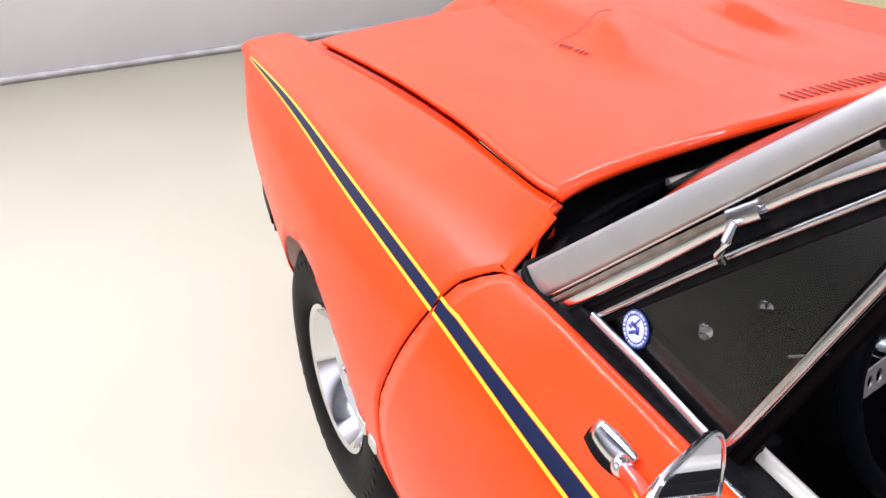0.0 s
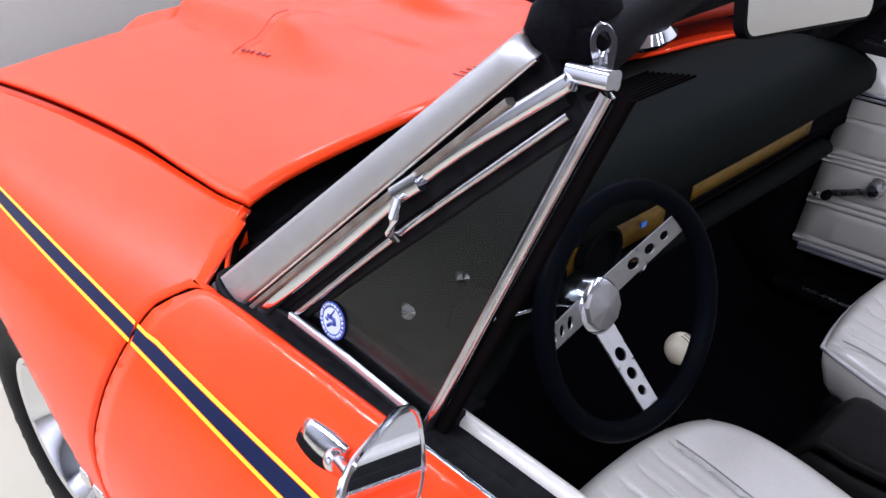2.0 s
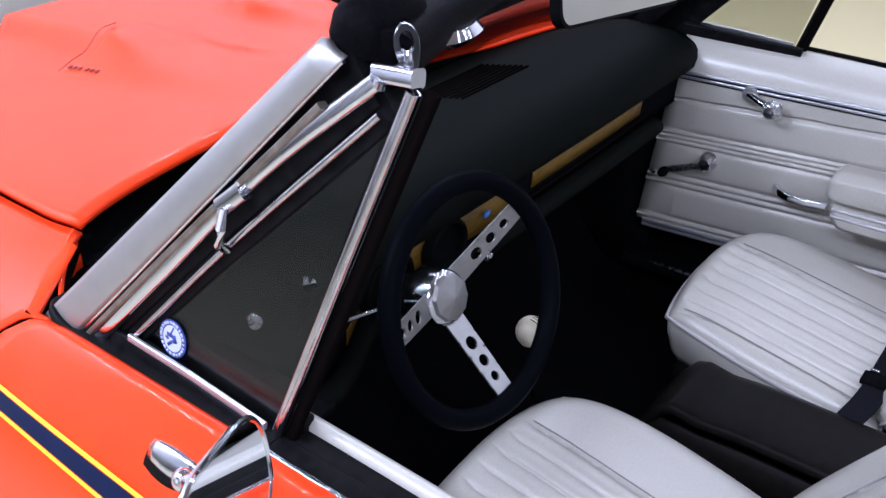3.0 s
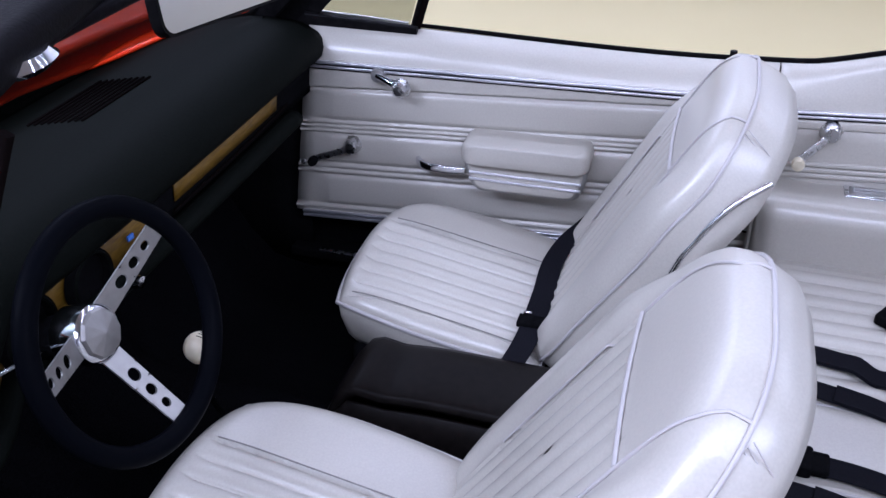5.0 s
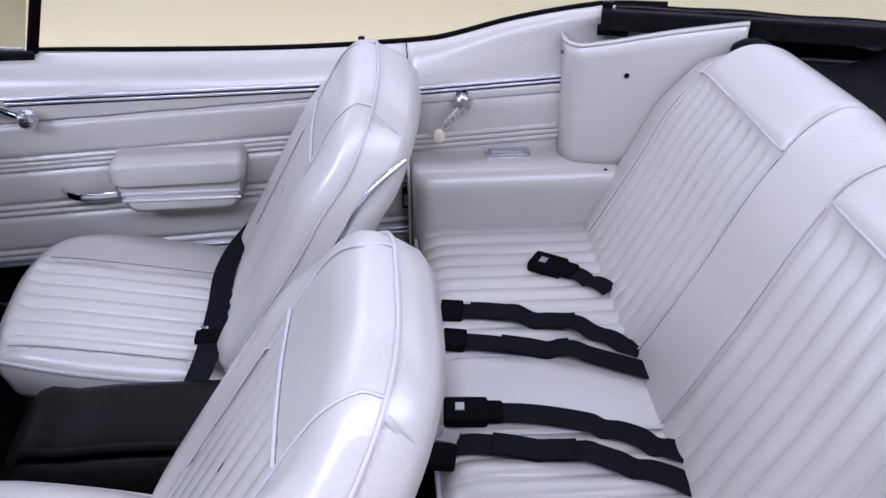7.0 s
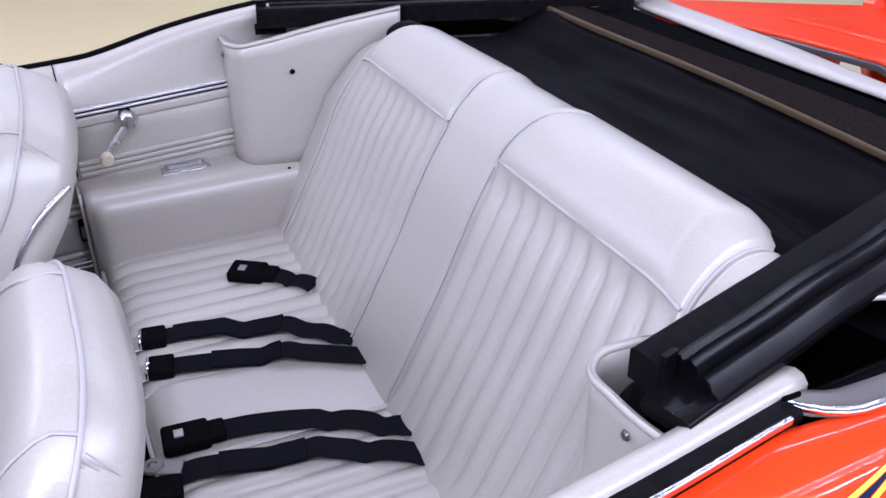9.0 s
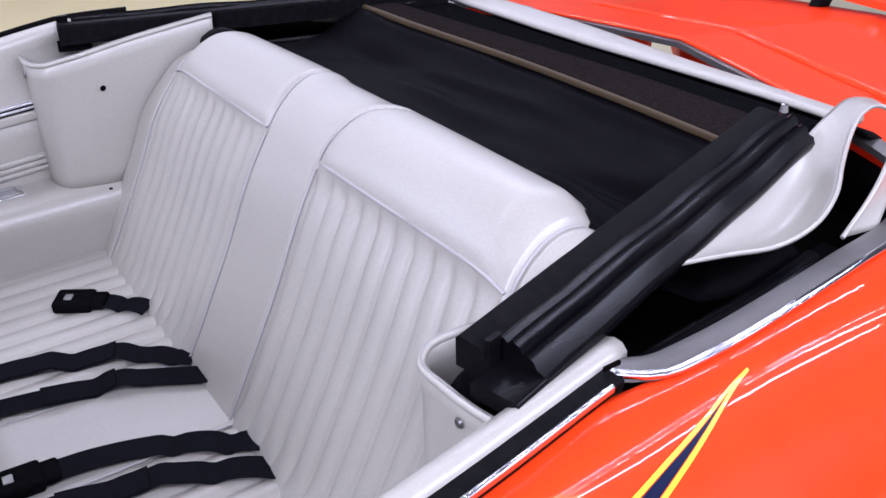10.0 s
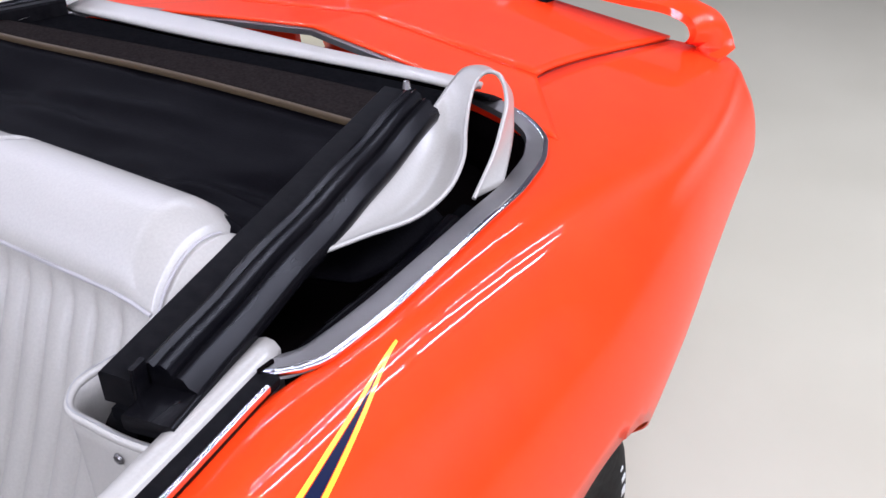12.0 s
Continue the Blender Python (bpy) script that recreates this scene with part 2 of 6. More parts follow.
def box(name, size, place, mat, parent=None, label="", bevel=0.01, turn=(0, 0, 0), segments=3):
    bm = bmesh.new()
    bmesh.ops.create_cube(bm, size=1, matrix=Matrix.Diagonal((*size, 1)))
    if bevel:
        bmesh.ops.bevel(bm, geom=bm.edges[:], offset=bevel, segments=segments, profile=0.5, affect="EDGES")
    bmesh.ops.transform(bm, matrix=pose(*place, *turn), verts=bm.verts)
    return part(name, bm, mat, parent, label)


def lathe(name, profile, mat, parent=None, label="", m=Matrix(), count=32, sharp=35):
    """A turned shape about z: profile of (radius, height)."""
    verts, faces = [], []
    k = len(profile)
    for i in range(count):
        a = 2 * math.pi * i / count
        verts += [m @ Vector((r * math.cos(a), r * math.sin(a), h)) for r, h in profile]
    for i in range(count):
        for j in range(k - 1):
            a, b = i * k, ((i + 1) % count) * k
            faces.append((a + j, b + j, b + j + 1, a + j + 1))
    ob = put(name, verts, faces, mat, parent, label)
    return edge_split(ob, sharp)


def empty(name, place=(0, 0, 0), parent=None, label="", category=""):
    ob = new(name)
    ob.empty_display_size = 0.1
    ob.location = place
    ob.parent = parent
    return tagged(ob, label, category)

# ---------------------------------------------------------------- the hall
X0, X1, Y0, Y1 = -5.2, 6.0, -9.5, 3.12


def slab(name, lo, hi, mat, label, category):
    c, s = [(a + b) / 2 for a, b in zip(lo, hi)], [b - a for a, b in zip(lo, hi)]
    ob = box(name, s, (0, 0, 0), mat, None, "", 0)
    ob.location = c
    return tagged(ob, label, category, "", "structure")


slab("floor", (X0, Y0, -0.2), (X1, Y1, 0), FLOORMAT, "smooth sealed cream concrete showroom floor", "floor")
slab("wall_front", (X0, Y1, -0.2), (X1, Y1 + 0.2, CEILING_Z), WALLMAT, "plain white painted wall ahead of the car", "wall")
slab("wall_rear", (X0, Y0 - 0.2, -0.2), (X1, Y0, CEILING_Z), DARKWALL, "plain grey painted wall behind the car", "wall")
slab("wall_left", (X0 - 0.2, Y0 - 0.2, -0.2), (X0, Y1 + 0.2, CEILING_Z), WALLMAT, "plain white painted wall on the driver's side", "wall")
slab("wall_right", (X1, Y0 - 0.2, -0.2), (X1 + 0.2, Y1 + 0.2, CEILING_Z), WALLMAT, "plain white painted wall on the passenger's side", "wall")
slab("ceiling", (X0 - 0.2, Y0 - 0.2, CEILING_Z), (X1 + 0.2, Y1 + 0.2, CEILING_Z + 0.2), CEILMAT, "plain pale grey showroom ceiling", "ceiling")
slab("baseboard_front", (X0, Y1 - 0.012, 0), (X1, Y1, 0.035), BASEMAT, "low grey baseboard along a white wall", "baseboard")
slab("baseboard_rear", (X0, Y0, 0), (X1, Y0 + 0.015, 0.12), BASEMAT, "dark grey baseboard along a grey wall", "baseboard")


def ceiling_lamp(place):
    fixture = empty("ceiling_light", place, None, "long fluorescent ceiling fitting, switched on", "ceiling light")
    tagged(fixture, group="ceiling lights")
    rail("housing", [(0, -1.17, 0), (0, 1.17, 0)], [(-0.08, 0), (-0.05, -0.05), (0.05, -0.05), (0.08, 0)], CEILMAT, fixture)
    light = bpy.data.lights.new("tube_glow", "AREA")
    light.shape, light.size, light.size_y = "RECTANGLE", 0.05, 2.3
    light.energy, light.color = LAMP_POWER * LAMP_SHARE[place[1]] * ROW_SHARE[place[0]], (1.0, 0.98, 0.965)
    glow = new("tube_glow", light)
    glow.location = (0, 0, -0.06)
    glow.parent = fixture


for lamp_x in LAMP_ROWS:
    for lamp_y in LAMP_STEPS:
        ceiling_lamp((lamp_x, lamp_y, CEILING_Z))

# ---------------------------------------------------------------- the car's body: y 0 is the front axle, x 0 the middle
car = empty("convertible_car", (0, 0, 0), None, "orange-red two-door classic muscle convertible with white vinyl interior", "car")
SIDES = (-1, 1)
NOSE, DOOR_FRONT, DOOR_REAR, TAIL = 0.97, -0.60, -1.90, -4.095

HALF = curve((-4.15, -3.8, -3.55, -3.3, -3.0, -2.8, -2.0, -1.0, 0.0, 0.5, 0.8, 0.97), (0.748, 0.812, 0.860, 0.908, 0.946, 0.957, 0.962, 0.962, 0.945, 0.890, 0.845, 0.805))
CROWN_X = curve((-4.15, -3.8, -3.55, -3.3, -2.8, -2.45, -2.0, -0.65, 0.0, 0.5, 0.97), (0.640, 0.724, 0.762, 0.778, 0.785, 0.80, 0.822, 0.834, 0.825, 0.815, 0.79))
CROWN_Z = curve((-4.15, -3.8, -3.3, -2.8, -2.45, -2.1, -1.8, -0.65, 0.0, 0.5, 0.97), (0.822, 0.852, 0.908, 0.958, 0.972, 0.957, 0.938, 0.935, 0.895, 0.845, 0.775))
WAIST_Z = curve((-4.15, -3.3, -2.6, -1.5, 0.0, 0.97), (0.60, 0.62, 0.63, 0.61, 0.60, 0.58))
SILL_X = curve((-4.15, -3.4, -3.0, -2.0, -0.6, 0.5, 0.97), (0.66, 0.77, 0.86, 0.885, 0.885, 0.80, 0.70))
SILL_Z = curve((-4.15, -3.4, -3.1, -2.2, -0.6, 0.6, 0.97), (0.50, 0.44, 0.34, 0.24, 0.24, 0.30, 0.36))
HOOD_X = curve((-0.62, -0.567, -0.51, -0.409, -0.135, 0.179, 0.387, 0.68, 0.97), (0.715, 0.71, 0.712, 0.705, 0.675, 0.658, 0.656, 0.66, 0.665))
HOOD_Z = curve((-0.62, -0.3, 0.0, 0.4, 0.68, 0.97), (0.998, 0.965, 0.925, 0.872, 0.832, 0.785))
WELL_X = curve((-4.15, -3.52, -3.36, -3.2, -3.06, -2.9, -2.73, -2.6, -2.5, -2.42, -2.3, -1.9, -1.0, -0.6), (0.515, 0.448, 0.475, 0.635, 0.685, 0.71, 0.731, 0.742, 0.742, 0.738, 0.755, 0.790, 0.815, 0.815))


def inner_edge(y):
    """Where the side panel's top ends towards the middle: hood gap, belt or well."""
    if y > DOOR_FRONT:
        return HOOD_X(y), HOOD_Z(y)
    x = WELL_X(y)
    return x, CROWN_Z(y) + 0.10 * (CROWN_X(y) - x)


def side_point(y, u):
    """A place on the side panel: u 0 at the inner top edge, 0.2 at the crown, 0.7 at the waist, 1 at the sill."""
    xi, zi = inner_edge(y)
    xc, zc, w, zw, xb, zb = CROWN_X(y), CROWN_Z(y), HALF(y), WAIST_Z(y), SILL_X(y), SILL_Z(y)
    us = (0.0, 0.1, 0.2, 0.38, 0.55, 0.7, 0.85, 1.0)
    xs = (xi, (xi + xc) / 2, xc, xc + 0.56 * (w - xc), xc + 0.88 * (w - xc), w, w - 0.22 * (w - xb), xb)
    zs = (zi, (zi + zc) / 2 + 0.004, zc, zc - 0.27 * (zc - zw), zc - 0.60 * (zc - zw), zw, zw - 0.5 * (zw - zb), zb)
    return curve(us, xs)(u), y, curve(us, zs)(u)


def side_skin(name, s, y_at, us, mat, label, parent=car, lift=0.0, rows=24, thick=0.004):
    """A skin on the side panel between two edges y_at(u) -> (front, rear)."""
    grid = []
    for u in us:
        y0, y1 = y_at(u)
        low = 0.018 if s > 0 else 0.0
        grid.append([(s * side_point(y, u)[0], y, side_point(y, u)[2] + lift - low * min(1, max(0, (y + 2.5) / 0.2)) * min(1, max(0, (-0.62 - y) / 0.15))) for y in np.linspace(y0, y1, rows)])
    return sheet(name, grid, mat, parent, label, thick, flip=(s > 0))


def door_front(u):
    """The door's front gap, from the belt to the sill."""
    return curve((0, 0.2, 0.27, 0.33, 0.46, 0.59, 0.7, 1.0), (-0.652, -0.615, -0.568, -0.550, -0.520, -0.484, -0.45, -0.47))(u)


WHEEL_Y = {"front": -0.020, "rear": -2.845}
ARCH = 0.346
US = np.linspace(0, 1, 22)


def arch_cut(ob, y, radius, height=0.335):
    """Opens the wheel arch in a panel: faces whose middle lies inside the circle go."""
    bm = bmesh.new()
    bm.from_mesh(ob.data)
    doomed = [f for f in bm.faces if math.hypot(f.calc_center_median().y - y, f.calc_center_median().z - height) < radius and f.calc_center_median().z < 0.68]
    bmesh.ops.delete(bm, geom=doomed, context="FACES")
    for v in bm.verts:
        d = math.hypot(v.co.y - y, v.co.z - height)
        if v.is_boundary and d < radius + 0.06 and v.co.z < 0.7 and d > 0.2:
            k = radius / d
            v.co.y, v.co.z = y + (v.co.y - y) * k, height + (v.co.z - height) * k
    bm.to_mesh(ob.data)
    bm.free()


for s in SIDES:
    fender = side_skin("front_fender", s, lambda u: (NOSE - 0.10 * max(0, u - 0.4), door_front(u) + 0.004), np.linspace(0, 1, 34), ORANGE, "orange front fender with a navy and yellow side stripe", rows=70)
    arch_cut(fender, WHEEL_Y["front"], ARCH, 0.308)
    door = side_skin("door", s, lambda u: (door_front(u) - 0.004, DOOR_REAR + 0.003), US, ORANGE, "closed orange car door", rows=40)
    quarter = side_skin("quarter_panel", s, lambda u: (DOOR_REAR - 0.003, TAIL), np.linspace(0, 1, 34), ORANGE, "orange rear quarter panel with a raised hip", rows=90)
    arch_cut(quarter, WHEEL_Y["rear"], ARCH, 0.310)


# ---------------------------------------------------------------- hood, nose, deck
def bump(x, lo, hi, soft):
    """1 between lo and hi, falling to 0 within soft outside."""
    def step(t):
        t = min(max(t, 0), 1)
        return t * t * (3 - 2 * t)
    return step((x - lo + soft) / soft) * step((hi + soft - x) / soft)


SCOOP_Y = 0.105


def hood_z(x, y):
    z = HOOD_Z(y) + 0.012 + 0.040 * (1 - (x / 0.70) ** 2)
    ax = abs(x)
    beak = 0.5 * (1 + math.tanh((y + 0.02) / 0.14))
    z += 0.048 * beak * bump(ax, -1, 0.11 + 0.14 * max(0, 0.70 - y), 0.04 + 0.06 * max(0, 0.6 - y))
    along = (SCOOP_Y - y) / 0.56
    if along > 0:
        z += 0.023 * bump(ax, 0.150, 0.255, 0.095) * math.cos(min(along, 1) * math.pi / 2) ** 1.1
    else:
        z += 0.005 * bump(ax, 0.150, 0.255, 0.10) * max(0, 1 + along / 0.25) ** 2
    return z


def hood_rear(x):
    return -0.537 - 0.030 * (abs(x) / 0.70) ** 10


ys = np.unique(np.r_[np.linspace(0, 1, 44), (0.545 + SCOOP_Y + 0.002) / 1.225, (0.545 + SCOOP_Y - 0.003) / 1.225])
grid = []
for k in np.linspace(-1, 1, 91):
    line = []
    for t in ys:
        y = hood_rear(0.7 * k) * (1 - t) + 0.68 * t
        x = k * (HOOD_X(y) - 0.003)
        line.append((x, y, hood_z(x, y)))
    grid.append(line)
hood = sheet("hood", grid, ORANGE, car, "long orange hood with two raised scoops", 0.012, flip=False)
for s in SIDES:
    rail("gap_backing", [(s * (HOOD_X(y) + 0.001), y, HOOD_Z(y) - 0.022) for y in np.linspace(-0.56, 0.66, 40)], rect(0.05, 0.006), GAP, car, "near-black backing that shades the hood gap")
# rolled rear lip of the hood
lip = [(x, hood_rear(x) + 0.004, hood_z(x, hood_rear(x)) - 0.008) for x in np.linspace(-0.70, 0.70, 60)]
tube("rolled_lip", lip, 0.0032, ORANGE, hood, "", 10)
for s in SIDES:
    # thin dark line of the scoop's mouth, then small dark lettering bars beside it
    arc = [(s * x, SCOOP_Y + 0.0015, hood_z(x, SCOOP_Y - 0.004) + 0.0012) for x in np.linspace(0.165, 0.318, 18)]
    tube("scoop_lip", arc, 0.0010, DECALDARK, hood, "", 8)
    for k in range(6):
        y0 = SCOOP_Y - 0.018 - 0.018 * k - (0.008 if k > 2 else 0)
        x0 = 0.302
        box("lettering", (0.012, 0.010, 0.002), (s * x0, y0, hood_z(x0, y0) + 0.0015), DECALDARK, hood, "", 0.0006, (0, s * 12, 0), 1)
for k in range(23):
    x = -0.187 + 0.017 * k
    y = -0.470
    rail("louver", [(x, y + 0.022, hood_z(x, y + 0.022) + 0.0005), (x, y, hood_z(x, y) + 0.0005), (x, y - 0.018, hood_z(x, y - 0.018) + 0.0005)], rect(0.006, 0.003), DECALDARK, hood, "", None, False, 0)

# soft nose in body colour, below and ahead of the hood
grid = []
for k in np.linspace(-1, 1, 41):
    x = 0.785 * k
    out =0.02 * (1 - k * k) - 0.02 + 0.945 + 0.075 * (1 - k * k) ** 0.5 + 0.06 * bump(abs(x), -1, 0.10, 0.12)
    xi = min(abs(x), 0.655)
    back = [(0.682, hood_z(xi, 0.68) - 0.032), (0.80, hood_z(xi, 0.68) - 0.072), (out - 0.02, 0.72 + 0.02 * (1 - k * k)), (out, 0.70), (out - 0.01, 0.55), (out - 0.06, 0.40), (out - 0.14, 0.34)]
    if abs(x) > 0.655:
        back[0], back[1] = (out - 0.06, 0.72), (out - 0.05, 0.735)
        back[2] = (out - 0.03, 0.74)
    grid.append([(x, y, z) for y, z in spline(back, 16)])
sheet("front_bumper", grid, ORANGE, car, "body-coloured soft front bumper", 0.01, flip=True)

# tail: deck lid, upper panel, rear face
DECK_FRONT = -3.52


def deck_z(x, y):
    return CROWN_Z(y) + 0.10 * (CROWN_X(y) - 0.5 * (abs(x) + min(abs(x), 0.45)) * 1.0) - 0.10 * 0.5 * max(0, abs(x) - 0.45)


def well_rear(x):
    """The rear edge of the folded top's well."""
    return -3.345 + 0.030 * (abs(x) / 0.45) ** 2 + 0.03 * bump(abs(x), 0.60, 1, 0.16)


lid = [[(k * (WELL_X(y) - 0.003), y, deck_z(k * WELL_X(y), y)) for y in np.linspace(DECK_FRONT, -4.088, 20)] for k in np.linspace(-1, 1, 41)]
deck = sheet("deck_lid", lid, ORANGE, car, "flat orange trunk lid", 0.01, flip=False)
upper = [[(k * 0.64 * (1 - f) + k * WELL_X(DECK_FRONT) * f, y, 0) for f, y in zip(np.linspace(0, 1, 14), np.linspace(well_rear(k * 0.64), DECK_FRONT + 0.005, 14))] for k in np.linspace(-1, 1, 61)]
upper = [[(x, y, deck_z(x, y)) for x, y, _ in row] for row in upper]
sheet("rear_upper_panel", upper, ORANGE, car, "orange panel between the top well and the trunk lid", 0.006, flip=False)
for s in SIDES:
    tube("lid_gap", [(s * WELL_X(y), y, deck_z(WELL_X(y), y) - 0.001) for y in np.linspace(DECK_FRONT, -4.088, 16)], 0.0022, DECALDARK, deck, "", 6)
face = []
for k in np.linspace(-1, 1, 31):
    x = 0.742 * k
    top = deck_z(min(abs(x), 0.6), -4.09) - 1.05 * max(0, abs(x) - 0.625)
    face.append([(x * (1 - 0.16 * max(0, 0.70 - z) / 0.3), y, z) for y, z in spline([(-4.084, top), (-4.114, top - 0.02), (-4.132, 0.66), (-4.142, 0.50), (-4.08, 0.36)], 12)])
sheet("tail_panel", face, ORANGE, car, "orange tail panel", 0.01, flip=True)
rail("rear_bumper", spline([(-0.700, -4.03, 0.50), (-0.68, -4.13, 0.50), (-0.5, -4.19, 0.50), (0, -4.20, 0.50), (0.5, -4.19, 0.50), (0.68, -4.13, 0.50), (0.700, -4.03, 0.50)], 40), rect(0.05, 0.13, 0.02), CHROME, car, "chrome rear bumper")

# rear wing on two end feet and two struts
wing_path = [(-0.612, -4.062, 0.832), (-0.613, -4.064, 0.862), (-0.606, -4.068, 0.892), (-0.585, -4.074, 0.914), (-0.545, -4.080, 0.926), (-0.40, -4.088, 0.931), (0, -4.094, 0.934)]
wing_path = spline(wing_path + [(-x, y, z) for x, y, z in wing_path[-2::-1]], 110)
wing = rail("rear_spoiler", wing_path, [(-0.060, -0.006), (-0.052, 0.010), (-0.02, 0.020), (0.03, 0.019), (0.060, 0.006), (0.062, -0.004), (0.03, -0.012), (-0.03, -0.014)], ORANGE, car, "orange rear wing spoiler")
for s in SIDES:
    rail("strut", [(s * 0.165, -4.055, deck_z(0.165, -4.055) - 0.005), (s * 0.160, -4.080, 0.932)], rect(0.034, 0.055, 0.012), RUBBER, wing, "black spoiler strut", (0, 1, 0))
    lens = [(s * 0.64, -4.122, 0.68), (s * 0.40, -4.137, 0.68), (s * 0.20, -4.140, 0.68)]
    rail("tail_lamp", lens, rect(0.03, 0.07, 0.006), REDPLASTIC, car, "red tail lamp lens", (0, 0, 1))


# ---------------------------------------------------------------- stripes on the sides
def stripe(s, name, ys_, u_lo, u_hi, mat, lift):
    rows = []
    for f in np.linspace(0, 1, 7):
        rows.append([])
        for y in ys_:
            u = u_lo(y) * (1 - f) + u_hi(y) * f
            x, _, z = side_point(y, u)
            x2, _, z2 = side_point(y, u + 0.01)
            n = np.array((z - z2, x2 - x))
            n = n / max(np.linalg.norm(n), 1e-9)
            n = n if n[1] > 0 or n[0] > 0 else -n
            rows[-1].append((s * (x + abs(n[0]) * lift), y, z + abs(n[1]) * lift))
    return sheet(name, rows, mat, car, "", 0, flip=(s > 0))


TOP_U = curve((-2.60, -2.51, -2.42, -2.0, -1.4, -0.95, -0.70, -0.54, -0.04, 0.40, 0.81), (0.172, 0.222, 0.252, 0.333, 0.360, 0.358, 0.348, 0.335, 0.293, 0.254, 0.248))
LOW_U = curve((-2.60, -2.51, -2.42, -2.0, -1.4, -0.9, -0.54, -0.08, 0.36, 0.81), (0.180, 0.242, 0.284, 0.365, 0.406, 0.410, 0.381, 0.345, 0.299, 0.270))
EDGE_U = 0.0062
for s in SIDES:
    for y0, y1, n in ((0.81, -0.542, 60), (-0.549, DOOR_REAR + 0.004, 50), (DOOR_REAR - 0.004, -2.6, 40)):
        run = np.linspace(y0, y1, n)
        stripe(s, "navy_stripe", run, lambda y: TOP_U(y) + EDGE_U + 0.0016, lambda y: max(TOP_U(y) + EDGE_U + 0.0016, LOW_U(y) - EDGE_U - 0.0012), NAVY, 0.0012)
        stripe(s, "yellow_stripe", run, lambda y: TOP_U(y) - 0.0020, lambda y: TOP_U(y) + EDGE_U, YELLOW, 0.0014)
        stripe(s, "yellow_stripe", run, lambda y: LOW_U(y) - EDGE_U, lambda y: LOW_U(y) + 0.0020, YELLOW, 0.0014)

# near-black backing paints the shade behind the shut lines and the lower body
for s in SIDES:
    back = side_skin("gap_shade_backing", s, lambda u: (0.30, -2.3), np.linspace(0.02, 1, 16), GAP, "", rows=40, thick=0)
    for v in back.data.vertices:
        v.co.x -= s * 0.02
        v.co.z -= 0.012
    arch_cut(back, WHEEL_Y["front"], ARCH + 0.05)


# ---------------------------------------------------------------- wheels
def wheel(place, s):
    hub = empty("wheel", place, car, "steel wheel with trim ring and raised-letter tyre")
    m = pose(0, 0, 0, 0, 90 * s, 0)
    lathe("tyre", [(0.174, 0.098), (0.190, 0.110), (0.215, 0.117), (0.250, 0.120), (0.285, 0.116), (0.309, 0.103), (0.324, 0.083), (0.332, 0.05), (0.3345, 0.0), (0.332, -0.05), (0.322, -0.09), (0.21, -0.10)], RUBBER, hub, "black tyre with raised white letters", m, 48)
    for k in range(60):
        a = 2 * math.pi * k / 60
        for off in (-0.055, 0.0, 0.055):
            b = a + (0.05 if off == 0 else 0)
            if k % 2 == 0:
                ob = box("tread_block", (0.009, 0.026, 0.040), (0, 0, 0), RUBBER, hub, "", 0)
                ob.matrix_basis = m @ pose(0.3315 * math.cos(b), 0.3315 * math.sin(b), off, 0, 0, math.degrees(b))
    lathe("trim_ring", [(0.138, 0.060), (0.150, 0.084), (0.164, 0.104), (0.176, 0.108), (0.180, 0.096)], CHROME, hub, "bright trim ring", m, 48)
    lathe("wheel_disc", [(0.0, 0.06), (0.04, 0.062), (0.05, 0.05), (0.09, 0.045), (0.11, 0.050), (0.132, 0.054), (0.140, 0.062)], BRIGHT, hub, "silver steel wheel", m, 40)
    lathe("centre_cap", [(0.0, 0.088), (0.022, 0.086), (0.03, 0.075), (0.032, 0.05)], CHROME, hub, "", m, 24)
    for k in range(5):
        a = 2 * math.pi * k / 5
        q = m @ pose(0.06 * math.cos(a), 0.06 * math.sin(a), 0.05)
        lathe("lug_nut", [(0.0, 0.022), (0.006, 0.02), (0.010, 0.010), (0.010, 0.0)], CHROME, hub, "", q, 6)
    return hub


def tyre_marks(hub, s):
    """Raised white bars in place of the maker's letters."""
    for centre in (70, 190, 310):
        for k in range(9):
            a = radians(centre + (k - 4) * 8.5)
            w = 0.012 + 0.006 * ((k * 7) % 3)
            ob = box("raised_mark", (0.004, w, 0.034 if k % 4 else 0.024), (0, 0, 0), LETTER if hub.location.y < -1 else RUBBER, hub, "", 0.001, (0, 0, 0), 1)
            ob.matrix_basis = pose(s * 0.1165, 0.262 * math.cos(a), 0.262 * math.sin(a), math.degrees(a) - 90, 0, 0)


for s in SIDES:
    for y in WHEEL_Y.values():
        w = wheel((s * (0.798 if y > -1 else 0.785), y, 0.325), s)
        w.scale = (0.972, 0.972, 0.972)
        tagged(w, "front wheel with bright trim ring and black tyre" if y > -1 else "rear wheel with bright trim ring and black tyre")
        tyre_marks(w, s)

